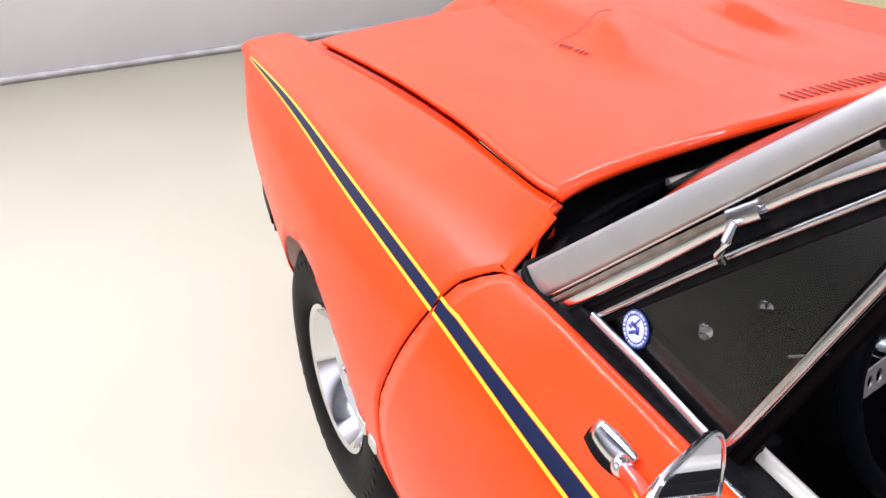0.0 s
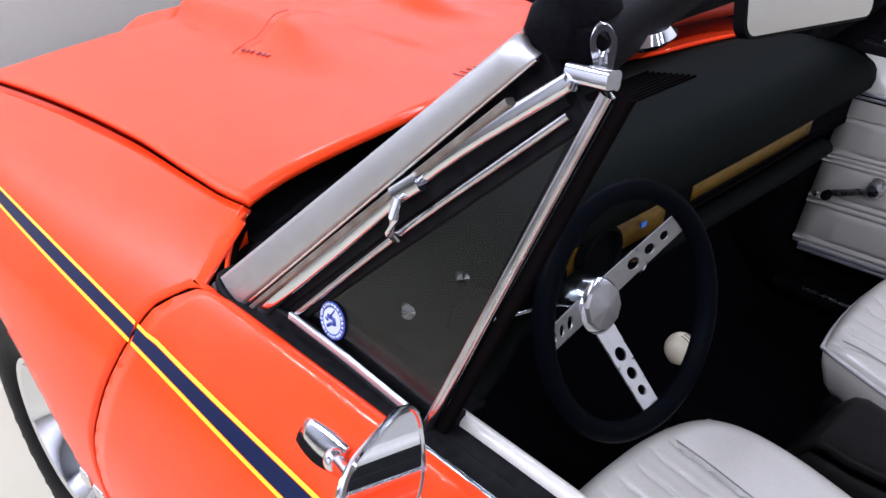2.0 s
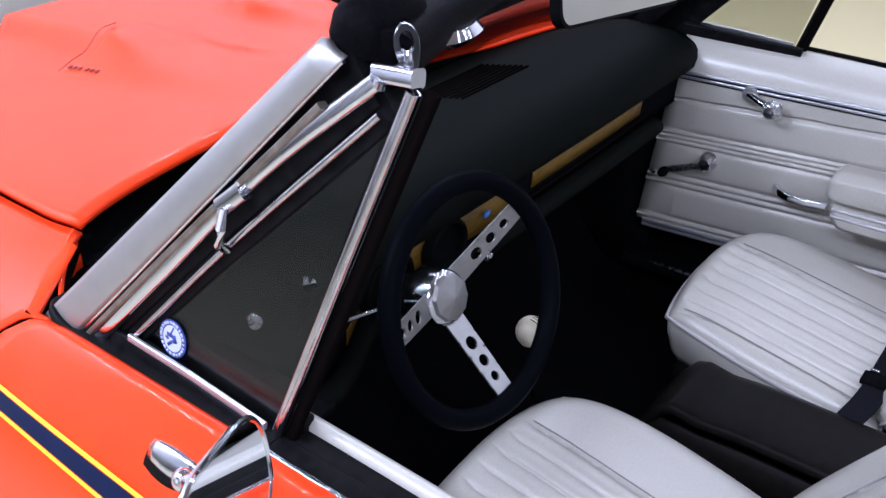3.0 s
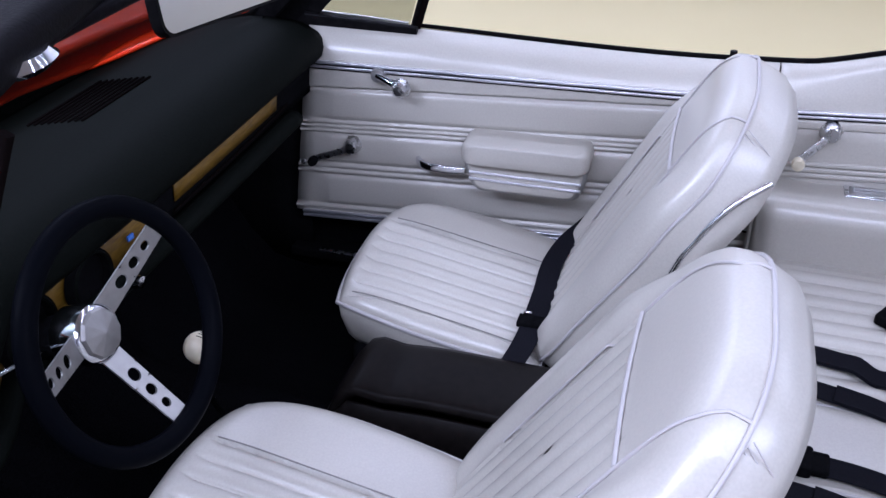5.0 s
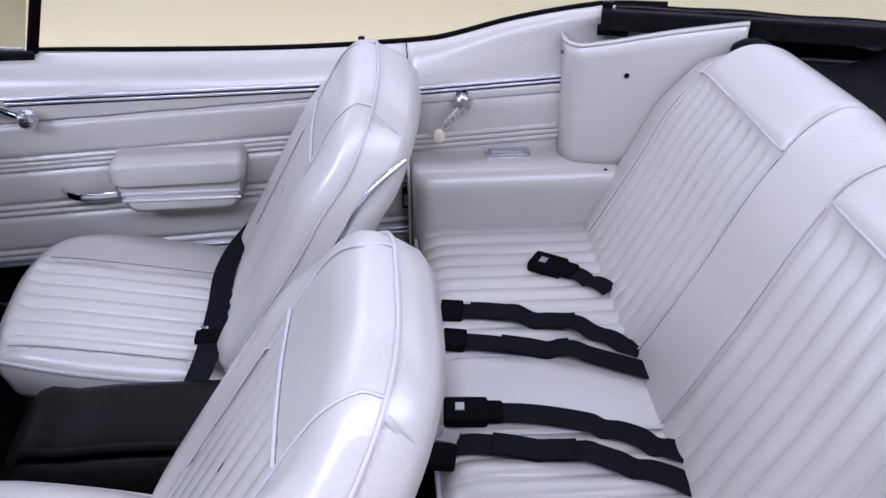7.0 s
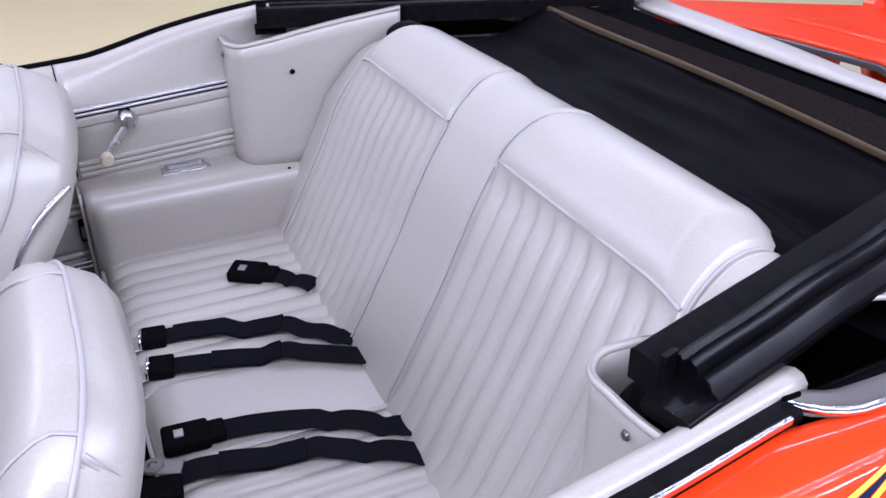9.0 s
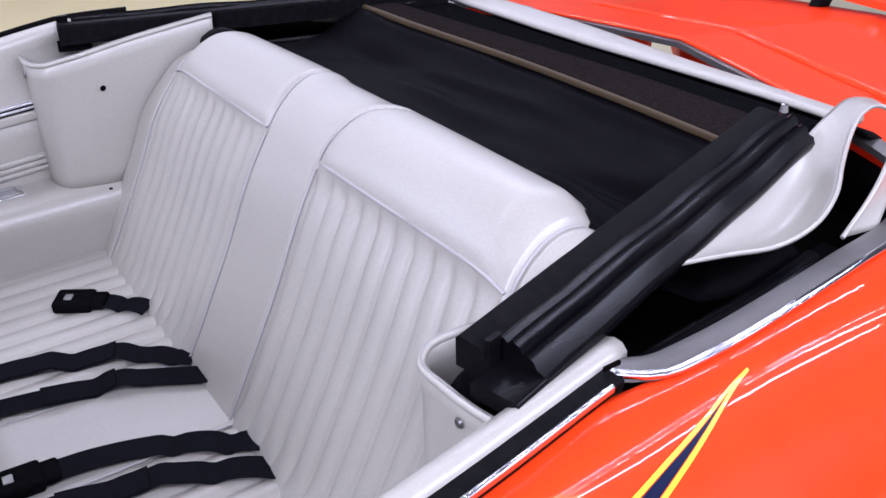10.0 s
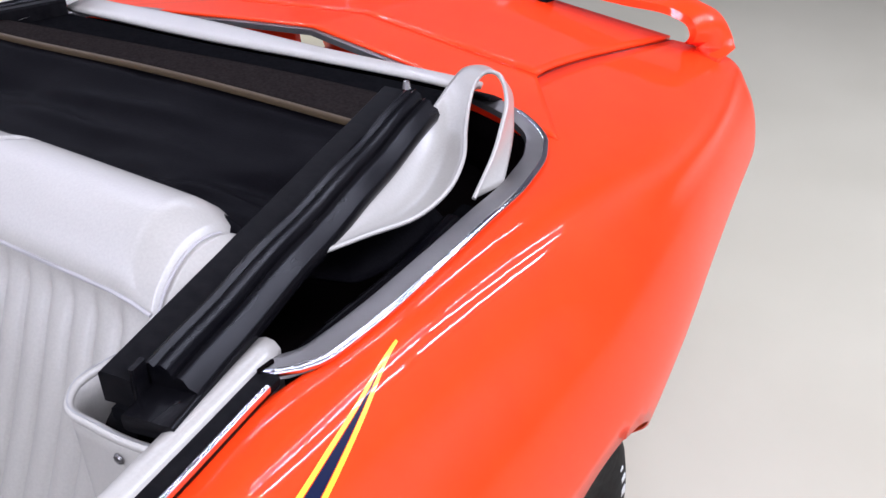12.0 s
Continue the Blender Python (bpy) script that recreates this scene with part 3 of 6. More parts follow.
# arch liners with shade painted in near-black, and the front side marker lamps
for s in SIDES:
    for y0 in WHEEL_Y.values():
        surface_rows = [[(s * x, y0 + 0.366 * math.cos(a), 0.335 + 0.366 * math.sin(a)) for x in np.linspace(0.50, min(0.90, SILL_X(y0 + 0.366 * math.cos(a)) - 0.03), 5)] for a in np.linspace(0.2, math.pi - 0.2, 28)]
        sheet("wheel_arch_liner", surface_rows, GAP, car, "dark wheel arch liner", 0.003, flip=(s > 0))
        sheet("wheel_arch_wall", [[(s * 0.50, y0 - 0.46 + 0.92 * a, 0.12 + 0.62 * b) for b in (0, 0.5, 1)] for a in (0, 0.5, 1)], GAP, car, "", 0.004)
    mark = [(s * (side_point(y, 0.84)[0] - 0.004), y, side_point(y, 0.84)[2]) for y in np.linspace(0.50, 0.70, 10)]
    for y in (-0.337, -0.392):
        x0, _, z0 = side_point(y, 0.815)
        box("fender_badge", (0.008, 0.034, 0.026), (s * (x0 + 0.002), y, z0), CHROME, car, "small chrome badge block on the fender", 0.0025, (0, -s * 4, 0), 2)
    rail("marker_bezel", mark, rect(0.014, 0.058, 0.006), CHROME, car, "chrome side marker bezel")
    rail("marker_lens", [(x + s * 0.005, y, z) for x, y, z in mark[1:-1]], rect(0.012, 0.040, 0.005), RUBBER, car, "dark side marker lens")


# ---------------------------------------------------------------- windscreen, vent windows, mirrors
SLOPE = 0.2073


def side_plane(s, y, z, out=0.0):
    """A place on the leaning plane of the side glass."""
    return (s * (0.785 - (z - 0.93) * SLOPE + out), y, z)


def side_bar(name, s, run, w, h, mat, parent, label="", out=0.0, round_=0.003):
    return rail(name, [side_plane(s, y, z, out) for y, z in run], rect(w, h, round_), mat, parent, label, (s * 0.979, 0, SLOPE * 0.979))


windscreen = empty("windscreen", (0, 0, 0), car, "curved windscreen in a bright metal frame")
for s in SIDES:
    hi, lo = spline([(-0.622, 0.926), (-1.085, 1.363)], 24), spline([(-0.662, 0.900), (-1.104, 1.353)], 24)
    band = [[side_plane(s, a[0] * (1 - f) + b[0] * f, a[1] * (1 - f) + b[1] * f, 0.012 + 0.003 * math.sin(math.pi * f)) for f in np.linspace(0, 1, 9)] for a, b in zip(hi, lo)]
    sheet("pillar_trim", band, SATIN, windscreen, "satin metal windscreen pillar trim", 0.012, flip=(s > 0))
    side_bar("pillar_bead", s, [(b[0] - 0.002, b[1] - 0.002) for b in lo], 0.005, 0.006, CHROME, windscreen, "thin bright bead of the pillar trim", 0.020, 0.002)
    side_bar("pillar_edge", s, spline([(-0.690, 0.912), (-0.85, 1.076), (-1.082, 1.306)], 16), 0.008, 0.012, BRONZE, windscreen, "thin worn metal edge strip", 0.016, 0.002)
    side_bar("pillar_seal", s, spline([(-0.672, 0.895), (-0.85, 1.075), (-1.12, 1.335)], 16), 0.060, 0.014, RUBBER, windscreen, "black rubber pillar seal", 0.0, 0.004)
    side_bar("pillar_core", s, spline([(-0.62, 0.90), (-0.85, 1.12), (-1.09, 1.345)], 12), 0.05, 0.03, RUBBER, windscreen, "", -0.018, 0.006)


def screen_base(k):
    return np.array((0.765 * k, -0.640 + 0.16 * (1 - k ** 4), 0.925))


def screen_head(k):
    return np.array((0.665 * k, -1.085 + 0.10 * (1 - k * k), 1.345 + 0.012 * (1 - k * k)))


pane = [[screen_base(k) * (1 - f) + screen_head(k) * f + np.array((0, 0.015, 0.012)) * math.sin(math.pi * f) for f in np.linspace(0, 1, 10)] for k in np.linspace(-1, 1, 31)]
glass = sheet("windscreen_glass", pane, GLASS, windscreen, "clear tinted windscreen glass")
glass.visible_shadow = False
header = spline([screen_head(k) + np.array((0, -0.022, 0.005)) for k in np.linspace(-1.03, 1.03, 15)], 40)
rail("header_rail", header, rect(0.085, 0.046, 0.02, 5), FABRIC, windscreen, "black padded windscreen header")
rail("header_trim", [p + np.array((0, 0.046, 0.004)) for p in header], rect(0.016, 0.02, 0.005), SATIN, windscreen, "bright header moulding")
for s in SIDES:
    # padded corner and the striker that holds the raised top
    lathe("corner_pad", [(0.0, 0.045), (0.028, 0.040), (0.042, 0.022), (0.047, 0.0), (0.044, -0.030), (0.03, -0.044), (0.0, -0.05)], FABRIC, windscreen, "black padded pillar corner", pose(s * 0.652, -1.092, 1.368, 0, 0, 0) @ Matrix.Diagonal((1.25, 0.7, 0.75, 1)), 24)
    # chrome eye with a tongue below, turned a little outwards
    eye = Vector((s * 0.680, -1.146, 1.364))
    wide, tall = Vector((0.78, 0.62 * s, 0)), Vector((-s * 0.12, 0.05, 0.99))
    ring, n = [], 32
    face_n = wide.cross(tall).normalized()
    for out, hi in ((1.0, -0.002), (1.0, 0.0015), (0.86, 0.0035), (0.14, 0.0035), (0.0, 0.0015), (0.0, -0.002)):
        for k in range(n):
            a = 2 * math.pi * k / n
            c, q = math.cos(a), math.sin(a)
            oval = Vector((0.0125 * c, 0.019 * q - (0.020 * max(0, -q) ** 3)))
            hole = Vector((0.0055 * c, 0.0085 * q + 0.003))
            p = hole * (1 - out) + oval * out
            ring.append(eye + wide * (p.x + 0.12 * p.y * -1) + tall * p.y + face_n * hi)
    rows_ = [(i * n + j, i * n + (j + 1) % n, (i + 1) % 6 * n + (j + 1) % n, (i + 1) % 6 * n + j) for i in range(6) for j in range(n)]
    edge_split(put("latch_plate", ring, rows_, CHROME, windscreen, "chrome latch plate with an oval hole"), 35)
    # visor bracket
    lathe("visor_bracket", [(0.0, 0.012), (0.035, 0.010), (0.05, 0.0), (0.035, -0.008), (0, -0.01)], CHROME, windscreen, "chrome sun visor bracket", pose(s * 0.570, -1.118, 1.340, 0, 0, 8) @ Matrix.Diagonal((0.85, 0.4, 0.9, 1)), 24)
    box("sun_visor", (0.44, 0.14, 0.018), (s * 0.36, -1.02, 1.345), FABRIC, windscreen, "black padded sun visor", 0.007, (8, 0, 0))

# rubber gasket round the foot of the windscreen
for s in SIDES:
    foot = [(s * 0.800, -0.712, 0.922), (s * 0.812, -0.672, 0.934), (s * 0.800, -0.636, 0.944)] + [tuple(np.array((s, 1, 1)) * screen_base(k) + np.array((0, 0.006, 0.016))) for k in (0.985, 0.95, 0.88, 0.78, 0.62, 0.45)]
    tube("glass_gasket", spline(foot, 40), 0.0085, RUBBER, windscreen, "black rubber windscreen gasket", 10)

# inside mirror
rear_mirror = empty("rear_view_mirror", (0, 0, 0), car, "wide rear-view mirror in a thin dark rim")
m = pose(0.063, -0.958, 1.219, 80, 0, -1) @ pose(0, 0, 0, 0, 0, -6.4)
body = rail("mirror_shell", [m @ Vector((0, 0, 0.0)), m @ Vector((0, 0, 0.018))], rect(0.385, 0.080, 0.026, 5), RUBBER, rear_mirror, "thin dark mirror rim", m.to_3x3() @ Vector((0, 1, 0)))
rail("mirror_glass", [m @ Vector((0, 0, 0.0182)), m @ Vector((0, 0, 0.0195))], rect(0.375, 0.070, 0.022, 5), MIRROR, rear_mirror, "mirror glass", m.to_3x3() @ Vector((0, 1, 0)))
tube("mirror_stalk", [(0.07, -0.945, 1.215), (0.04, -0.965, 1.30), (0.0, -0.995, 1.345)], 0.007, CHROME, rear_mirror)


def vent_window(s):
    v = empty("vent_window", (0, 0, 0), car, "closed triangular vent window with chrome frame")
    side_bar("front_frame", s, spline([(-0.700, 0.905), (-0.85, 1.062), (-1.02, 1.238), (-1.140, 1.338)], 18), 0.019, 0.014, CHROME, v, "bright vent frame", 0.012, 0.006)
    side_bar("frame_seal", s, spline([(-0.722, 0.905), (-0.86, 1.045), (-1.145, 1.322)], 14), 0.05, 0.010, RUBBER, v, "black rubber seal", -0.002, 0.003)
    side_bar("pane_edge", s, spline([(-0.792, 0.957), (-0.95, 1.122), (-1.142, 1.308)], 14), 0.009, 0.010, DARKCHROME, v, "thin bright glass edge", 0.006, 0.004)
    side_bar("lower_edge", s, [(-0.788, 0.957), (-0.90, 0.954), (-1.028, 0.946)], 0.010, 0.006, BRIGHT, v, "thin bright glass edge", 0.013, 0.002)
    side_bar("rear_post", s, [(-1.022, 0.885), (-1.176, 1.335)], 0.014, 0.014, DARKCHROME if s < 0 else RUBBER, v, "slim division post", 0.006, 0.006)
    side_bar("post_seal", s, [(-1.036, 0.885), (-1.190, 1.334)], 0.014, 0.012, GAP, v, "black post seal", -0.004, 0.004)
    side_bar("top_cap", s, [(-1.133, 1.343), (-1.178, 1.346)], 0.018, 0.020, CHROME, v, "chrome top cap", 0.004, 0.005)
    side_bar("sill_seal", s, [(-0.690, 0.920), (-0.79, 0.918), (-1.05, 0.900)], 0.072, 0.020, RUBBER, v, "black rubber sill seal", 0.004, 0.005)
    rail("outer_seal", [(s * 0.803, y, 0.932) for y in np.linspace(-0.69, -1.045, 8)], rect(0.030, 0.012, 0.004), RUBBER, v, "black rubber seal along the door top")
    side_bar("inner_sill", s, [(-0.78, 0.948), (-1.06, 0.936)], 0.035, 0.014, RUBBER, v, "black inner sill", -0.022, 0.004)
    corners = [(-0.79, 0.955), (-1.03, 0.93), (-1.15, 1.312)]
    grid = []
    for f in np.linspace(0, 1, 6):
        a = [corners[0][k] * (1 - f) + corners[2][k] * f for k in (0, 1)]
        b = [corners[1][k] * (1 - f) + corners[2][k] * f for k in (0, 1)]
        grid.append([side_plane(s, a[0] * (1 - g) + b[0] * g, a[1] * (1 - g) + b[1] * g) for g in np.linspace(0, 1, 5)])
    g = sheet("vent_glass", grid, VENTGLASS, v, "dark tinted vent glass")
    g.visible_shadow = False
    # latch on the front frame
    side_bar("latch_base", s, [(-0.952, 1.172), (-0.985, 1.200)], 0.022, 0.014, CHROME, v, "chrome vent latch", 0.018, 0.005)
    tube("latch_lever", [side_plane(s, -0.965, 1.178, 0.028), side_plane(s, -0.968, 1.158, 0.032), side_plane(s, -0.962, 1.138, 0.028), side_plane(s, -0.958, 1.126, 0.014)], 0.0055, CHROME, v, "chrome latch lever")
    return v


for s in SIDES:
    vw = vent_window(s)
    if s < 0:
        c, n = Vector(side_plane(s, -0.857, 0.977, 0.0025)), Vector((-0.979, 0, 0.203))
        m = Matrix.Translation(c) @ n.to_track_quat("Z", "Y").to_matrix().to_4x4()
        lathe("sticker", [(0.0, 0.0006), (0.024, 0.0006), (0.0242, 0)], BLUEINK, vw, "round blue and white sticker", m, 32)
        lathe("sticker_face", [(0.0, 0.0012), (0.0165, 0.0012), (0.0167, 0.0004)], PAPER, vw, "", m, 28)
        for k in range(22):
            a = 2 * math.pi * k / 22
            q = m @ pose(0.0203 * math.cos(a), 0.0203 * math.sin(a), 0.0011, 0, 0, math.degrees(a))
            ob = box("sticker_mark", (0.0035, 0.0030 + 0.0012 * (k % 3), 0.0006), (0, 0, 0), PAPER, vw, "", 0)
            ob.matrix_basis = q
        for k, (dx, dy, w, h) in enumerate(((-0.004, 0.004, 0.010, 0.005), (0.005, 0.001, 0.006, 0.010), (-0.003, -0.006, 0.012, 0.004), (0.0, 0.010, 0.013, 0.002), (-0.009, -0.001, 0.003, 0.006))):
            ob = box("sticker_mark", (w, h, 0.0006), (0, 0, 0), BLUEINK, vw, "", 0)
            ob.matrix_basis = m @ pose(dx, dy, 0.0015, 0, 0, 20 * k)

# driver's door mirror
door_mirror = empty("door_mirror", (0, 0, 0), car, "chrome rectangular door mirror on a short stalk")
across_up = Matrix((Vector((0.880, 0.424, -0.208)), Vector((0.096, 0.270, 0.957)), Vector((0.451, -0.884, 0.122)))).transposed()
across_up = across_up.to_quaternion().to_matrix()
m = Matrix.Translation(Vector((-0.849, -1.089, 1.048)) + across_up @ Vector((-0.085, -0.055, 0))) @ across_up.to_4x4()
# local x towards the car, y up, z to the rear


def round_corners(corners, r, steps=6):
    """A polygon with rounded corners."""
    out, n = [], len(corners)
    for i in range(n):
        a, b, c = (Vector(corners[(i + k) % n]) for k in (-1, 0, 1))
        p, q = b + (a - b).normalized() * r, b + (c - b).normalized() * r
        out += [tuple(p * (1 - t) ** 2 + b * 2 * t * (1 - t) + q * t * t) for t in np.linspace(0, 1, steps)]
    return out


MIRROR_SHAPE = round_corners([(-0.085, -0.055), (0.085, -0.055), (0.085, 0.055), (-0.085, 0.055)], 0.050, 9)
rings, faces = [], []
for d, grow in ((0.0015, -0.003), (0.0035, -0.0015), (0.0035, 0.0015), (0.001, 0.003), (-0.003, 0.001), (-0.005, 0.001), (-0.008, -0.003), (-0.014, -0.012), (-0.022, -0.026), (-0.030, -0.042)):
    rings += [m @ Vector((a * (1 + grow / 0.085), b * (1 + grow / 0.055), d)) for a, b in MIRROR_SHAPE]
k, n = len(MIRROR_SHAPE), len(rings) // len(MIRROR_SHAPE)
for i in range(n - 1):
    for j in range(k):
        a, b = i * k + j, i * k + (j + 1) % k
        faces.append((a, b, b + k, a + k))
faces.append(tuple((n - 1) * k + j for j in range(k)))
edge_split(put("mirror_shell", rings, faces, CHROME, door_mirror, "chrome mirror shell"), 30)
face = [m @ Vector((a * 0.965, b * 0.955, 0.0018)) for a, b in MIRROR_SHAPE]
put("mirror_glass", face, [tuple(range(k))], MIRROR, door_mirror, "mirror glass", False)
# stalk with a ball end on a tapered foot
tube("mirror_stalk", [m @ Vector((-0.01, -0.008, -0.026)), (-0.898, -1.040, 0.935), (-0.876, -0.985, 0.905)], 0.010, CHROME, door_mirror, "chrome stalk", 12)
lathe("stalk_ball", [(0.014 * math.sin(a), -0.014 * math.cos(a)) for a in np.linspace(0, math.pi, 12)], CHROME, door_mirror, "chrome ball joint", pose(-0.877, -0.986, 0.906), 20)
foot, pad = [], []
for f in np.linspace(0, 1, 9):
    y, w = -0.992 + 0.075 * f, 0.75 + 0.25 * math.sin(math.pi * f)
    x, _, z = side_point(y, 0.285)
    for run, wide, high, lift in ((foot, 0.0145, 0.020 - 0.006 * f, 0.0), (pad, 0.0185, 0.007, 0.0)):
        run.append([(-(x + a * wide * w), y + (0.004 if run is pad else 0), z - 0.75 * a * wide * w - 0.006 + lift + high * (1 - abs(a) ** 3)) for a in np.linspace(-1, 1, 9)])
sheet("foot_gasket", pad, RUBBER, door_mirror, "black rubber gasket", 0.006)
sheet("mirror_foot", foot, CHROME, door_mirror, "chrome tapered mounting foot", 0.006)


# ---------------------------------------------------------------- cabin shell
def surface(name, f, nu, nv, mat, parent, label="", thick=0.0, flip=False):
    """A skin from a function of u, v in 0..1."""
    return sheet(name, [[f(u, v) for v in np.linspace(0, 1, nv)] for u in np.linspace(0, 1, nu)], mat, parent, label, thick, flip=flip)


floor_y = curve((-2.4, -2.0, -1.9, -1.0, -0.85, -0.72, -0.64, -0.55, -0.45), (0.42, 0.34, 0.27, 0.26, 0.262, 0.275, 0.30, 0.42, 0.62))
surface("cabin_floor", lambda u, v: (-0.79 + 1.58 * u, -2.4 + 1.95 * v, floor_y(-2.4 + 1.95 * v) + 0.13 * bump(abs(-0.79 + 1.58 * u), -1, 0.08, 0.09)), 41, 30, CARPET, car, "black carpeted cabin floor", 0.01)
surface("firewall", lambda u, v: (-0.78 + 1.56 * u, -0.44, 0.25 + 0.66 * v), 4, 4, CARPET, car, "black firewall", 0.01)
surface("cowl_panel", lambda u, v: ((-0.76 + 1.52 * u), -0.40 - 0.30 * v * (0.6 + 0.4 * (2 * u - 1) ** 2), 0.945 - 0.035 * v), 20, 6, BLACK, car, "black cowl under the hood's rear edge", 0.01)
surface("cowl_cover", lambda u, v: (-0.12 + 0.78 * u, -0.385 + max(-0.105 - 0.26 * max(0, -0.22 + 0.78 * u), -0.245 + 0.10 * (1 - ((-0.12 + 0.78 * u) / 0.765) ** 2)) * v, 0.976 - 0.010 * u * u), 20, 6, ORANGE, car, "orange cowl cover before the windscreen", 0.006)
surface("cowl_lip", lambda u, v: (-0.72 + 0.60 * u, -0.578 + 0.055 * u - 0.04 * v, 0.948 - 0.010 * v), 16, 4, BLACK, car, "black lip at the foot of the windscreen", 0.005)
wiper = empty("wiper", (0, 0, 0), car, "bright metal wiper arm lying in the cowl")
tube("wiper_arm", [(-0.50, -0.555, 0.972), (-0.40, -0.565, 0.985), (-0.20, -0.545, 0.985)], 0.010, SATIN, wiper, "", 8)
tube("wiper_blade", [(-0.64, -0.60, 0.955), (-0.45, -0.58, 0.972), (-0.15, -0.55, 0.98)], 0.006, RUBBER, wiper, "black wiper blade", 6)
for s in SIDES:
    surface("kick_panel", lambda u, v: (s * 0.72, -0.45 - 0.32 * u, 0.26 + 0.66 * v), 4, 4, BLACK, car, "black kick panel", 0.01)
    surface("sill_inner", lambda u, v: (s * 0.752, -0.42 - 1.5 * u, 0.24 + 0.30 * v), 4, 4, CARPET, car, "", 0.008)
    rail("sill_plate", [(s * 0.74, -0.72, 0.33), (s * 0.74, -1.9, 0.33)], rect(0.11, 0.03, 0.008), BLACK, car, "black door sill")
    rail("sill_edge", [(s * 0.690, -0.80, 0.346), (s * 0.690, -1.9, 0.346)], rect(0.010, 0.006, 0.002), STEEL, car, "thin metal sill edge")
    surface("rear_inner_wall", lambda u, v: (s * 0.74, -1.85 - 1.5 * u, 0.26 + 0.60 * v), 4, 4, GAP, car, "", 0.01)
    # inner return of the front fender beside the windscreen foot
    surface("fender_return", lambda u, v: (s * (HOOD_X(-0.6) * (1 - u) + 0.800 * u), -0.565 - 0.085 * u ** 1.6, HOOD_Z(-0.6) * (1 - u) + 0.937 * u - 0.075 * v), 10, 4, ORANGE, car, "orange fender edge beside the windscreen foot", 0.004)

# dashboard
dash = empty("dashboard", (0, 0, 0), car, "dark padded dashboard with wood-grain trim")
DASH = [(-0.46, 0.955), (-0.60, 0.978), (-0.74, 0.985), (-0.83, 0.975), (-0.872, 0.945), (-0.876, 0.915), (-0.858, 0.892), (-0.842, 0.885)]


def dash_bend(x):
    """The dash curves away towards the doors."""
    return 0.035 * (abs(x) / 0.72) ** 3


def dash_strip(name, points, mat, label, x0=-0.735, x1=0.735, n=40, count=26, thick=0.006, droop=0.030):
    run = spline(points, count)
    return sheet(name, [[(x, y + dash_bend(x) * (1 if y < -0.7 else 0.2), z - droop * (abs(x) / 0.72) ** 4 - 0.078 * bump(x, -2, -0.50, 0.07)) for y, z in run] for x in np.linspace(x0, x1, n)], mat, dash, label, thick, flip=True)


dash_strip("dash_pad", DASH, DASHPAD, "dark green-black padded dash top")
dash_strip("dash_face", [(-0.842, 0.886), (-0.838, 0.85), (-0.836, 0.815)], BLACK, "black dash face", count=4)
dash_strip("lower_pad", [(-0.836, 0.818), (-0.862, 0.815), (-0.872, 0.800), (-0.862, 0.782), (-0.82, 0.77), (-0.78, 0.70)], DASHPAD, "padded lower dash edge", -0.735, 0.54, count=16)
dash_strip("wood_trim", [(-0.8455, 0.880), (-0.842, 0.846)], WOOD, "brown wood-grain dash trim", 0.02, 0.46, 10, 3, 0.003)
dash_strip("cluster_trim", [(-0.8455, 0.884), (-0.842, 0.825)], WOOD, "wood-grain instrument surround", -0.47, -0.06, 14, 3, 0.003)
rail("glovebox_line", [(x, -0.850 + dash_bend(x), 0.838) for x in np.linspace(0.0, 0.50, 10)], rect(0.006, 0.006, 0.002), GAP, dash)
for x, r in ((-0.53, 0.052), (-0.39, 0.055), (-0.25, 0.05)):
    lathe("gauge", [(0.0, 0.0), (r * 0.82, 0.0), (r * 0.86, 0.012), (r, 0.014), (r + 0.004, 0.0)], BLACK, dash, "round black gauge", pose(x, -0.848 + dash_bend(x), 0.852, 90, 0, 0), 28)
    lathe("gauge_ring", [(r * 0.84, 0.012), (r * 0.9, 0.016), (r * 0.96, 0.012)], DASHPAD, dash, "", pose(x, -0.849 + dash_bend(x), 0.852, 90, 0, 0), 28)
box("indicator_lens", (0.016, 0.004, 0.010), (-0.135, -0.852, 0.862), material("blue_lens", (0.05, 0.16, 0.55), 0.2), dash, "small blue indicator lens", 0.001)
for x, z in ((-0.616, 0.889), (-0.512, 0.897)):
    lathe("switch_knob", [(0.0, 0.020), (0.010, 0.019), (0.013, 0.012), (0.011, 0.0), (0.006, -0.01), (0.006, -0.05)], CHROME, dash, "chrome switch knob", pose(x, -0.800, z, 70, 0, -25), 18)
for x, z in ((-0.18, 0.80),):
    lathe("chrome_knob", [(0.0, 0.024), (0.010, 0.022), (0.013, 0.010), (0.011, 0.0)], CHROME, dash, "chrome dash knob", pose(x, -0.87, z + 0.01, 90, 0, 0), 18)
for x0, x1 in ((-0.02, 0.20),):
    for k in range(9):
        y = -0.60 - 0.011 * k
        box("defroster_slat", (x1 - x0, 0.004, 0.004), ((x0 + x1) / 2 + 0.004 * k, y, 0.9795 + 0.0008 * k), GAP, dash, "", 0)
box("speaker_slot", (0.30, 0.016, 0.006), (0.18, -0.515, 0.972), GAP, dash, "", 0.002)

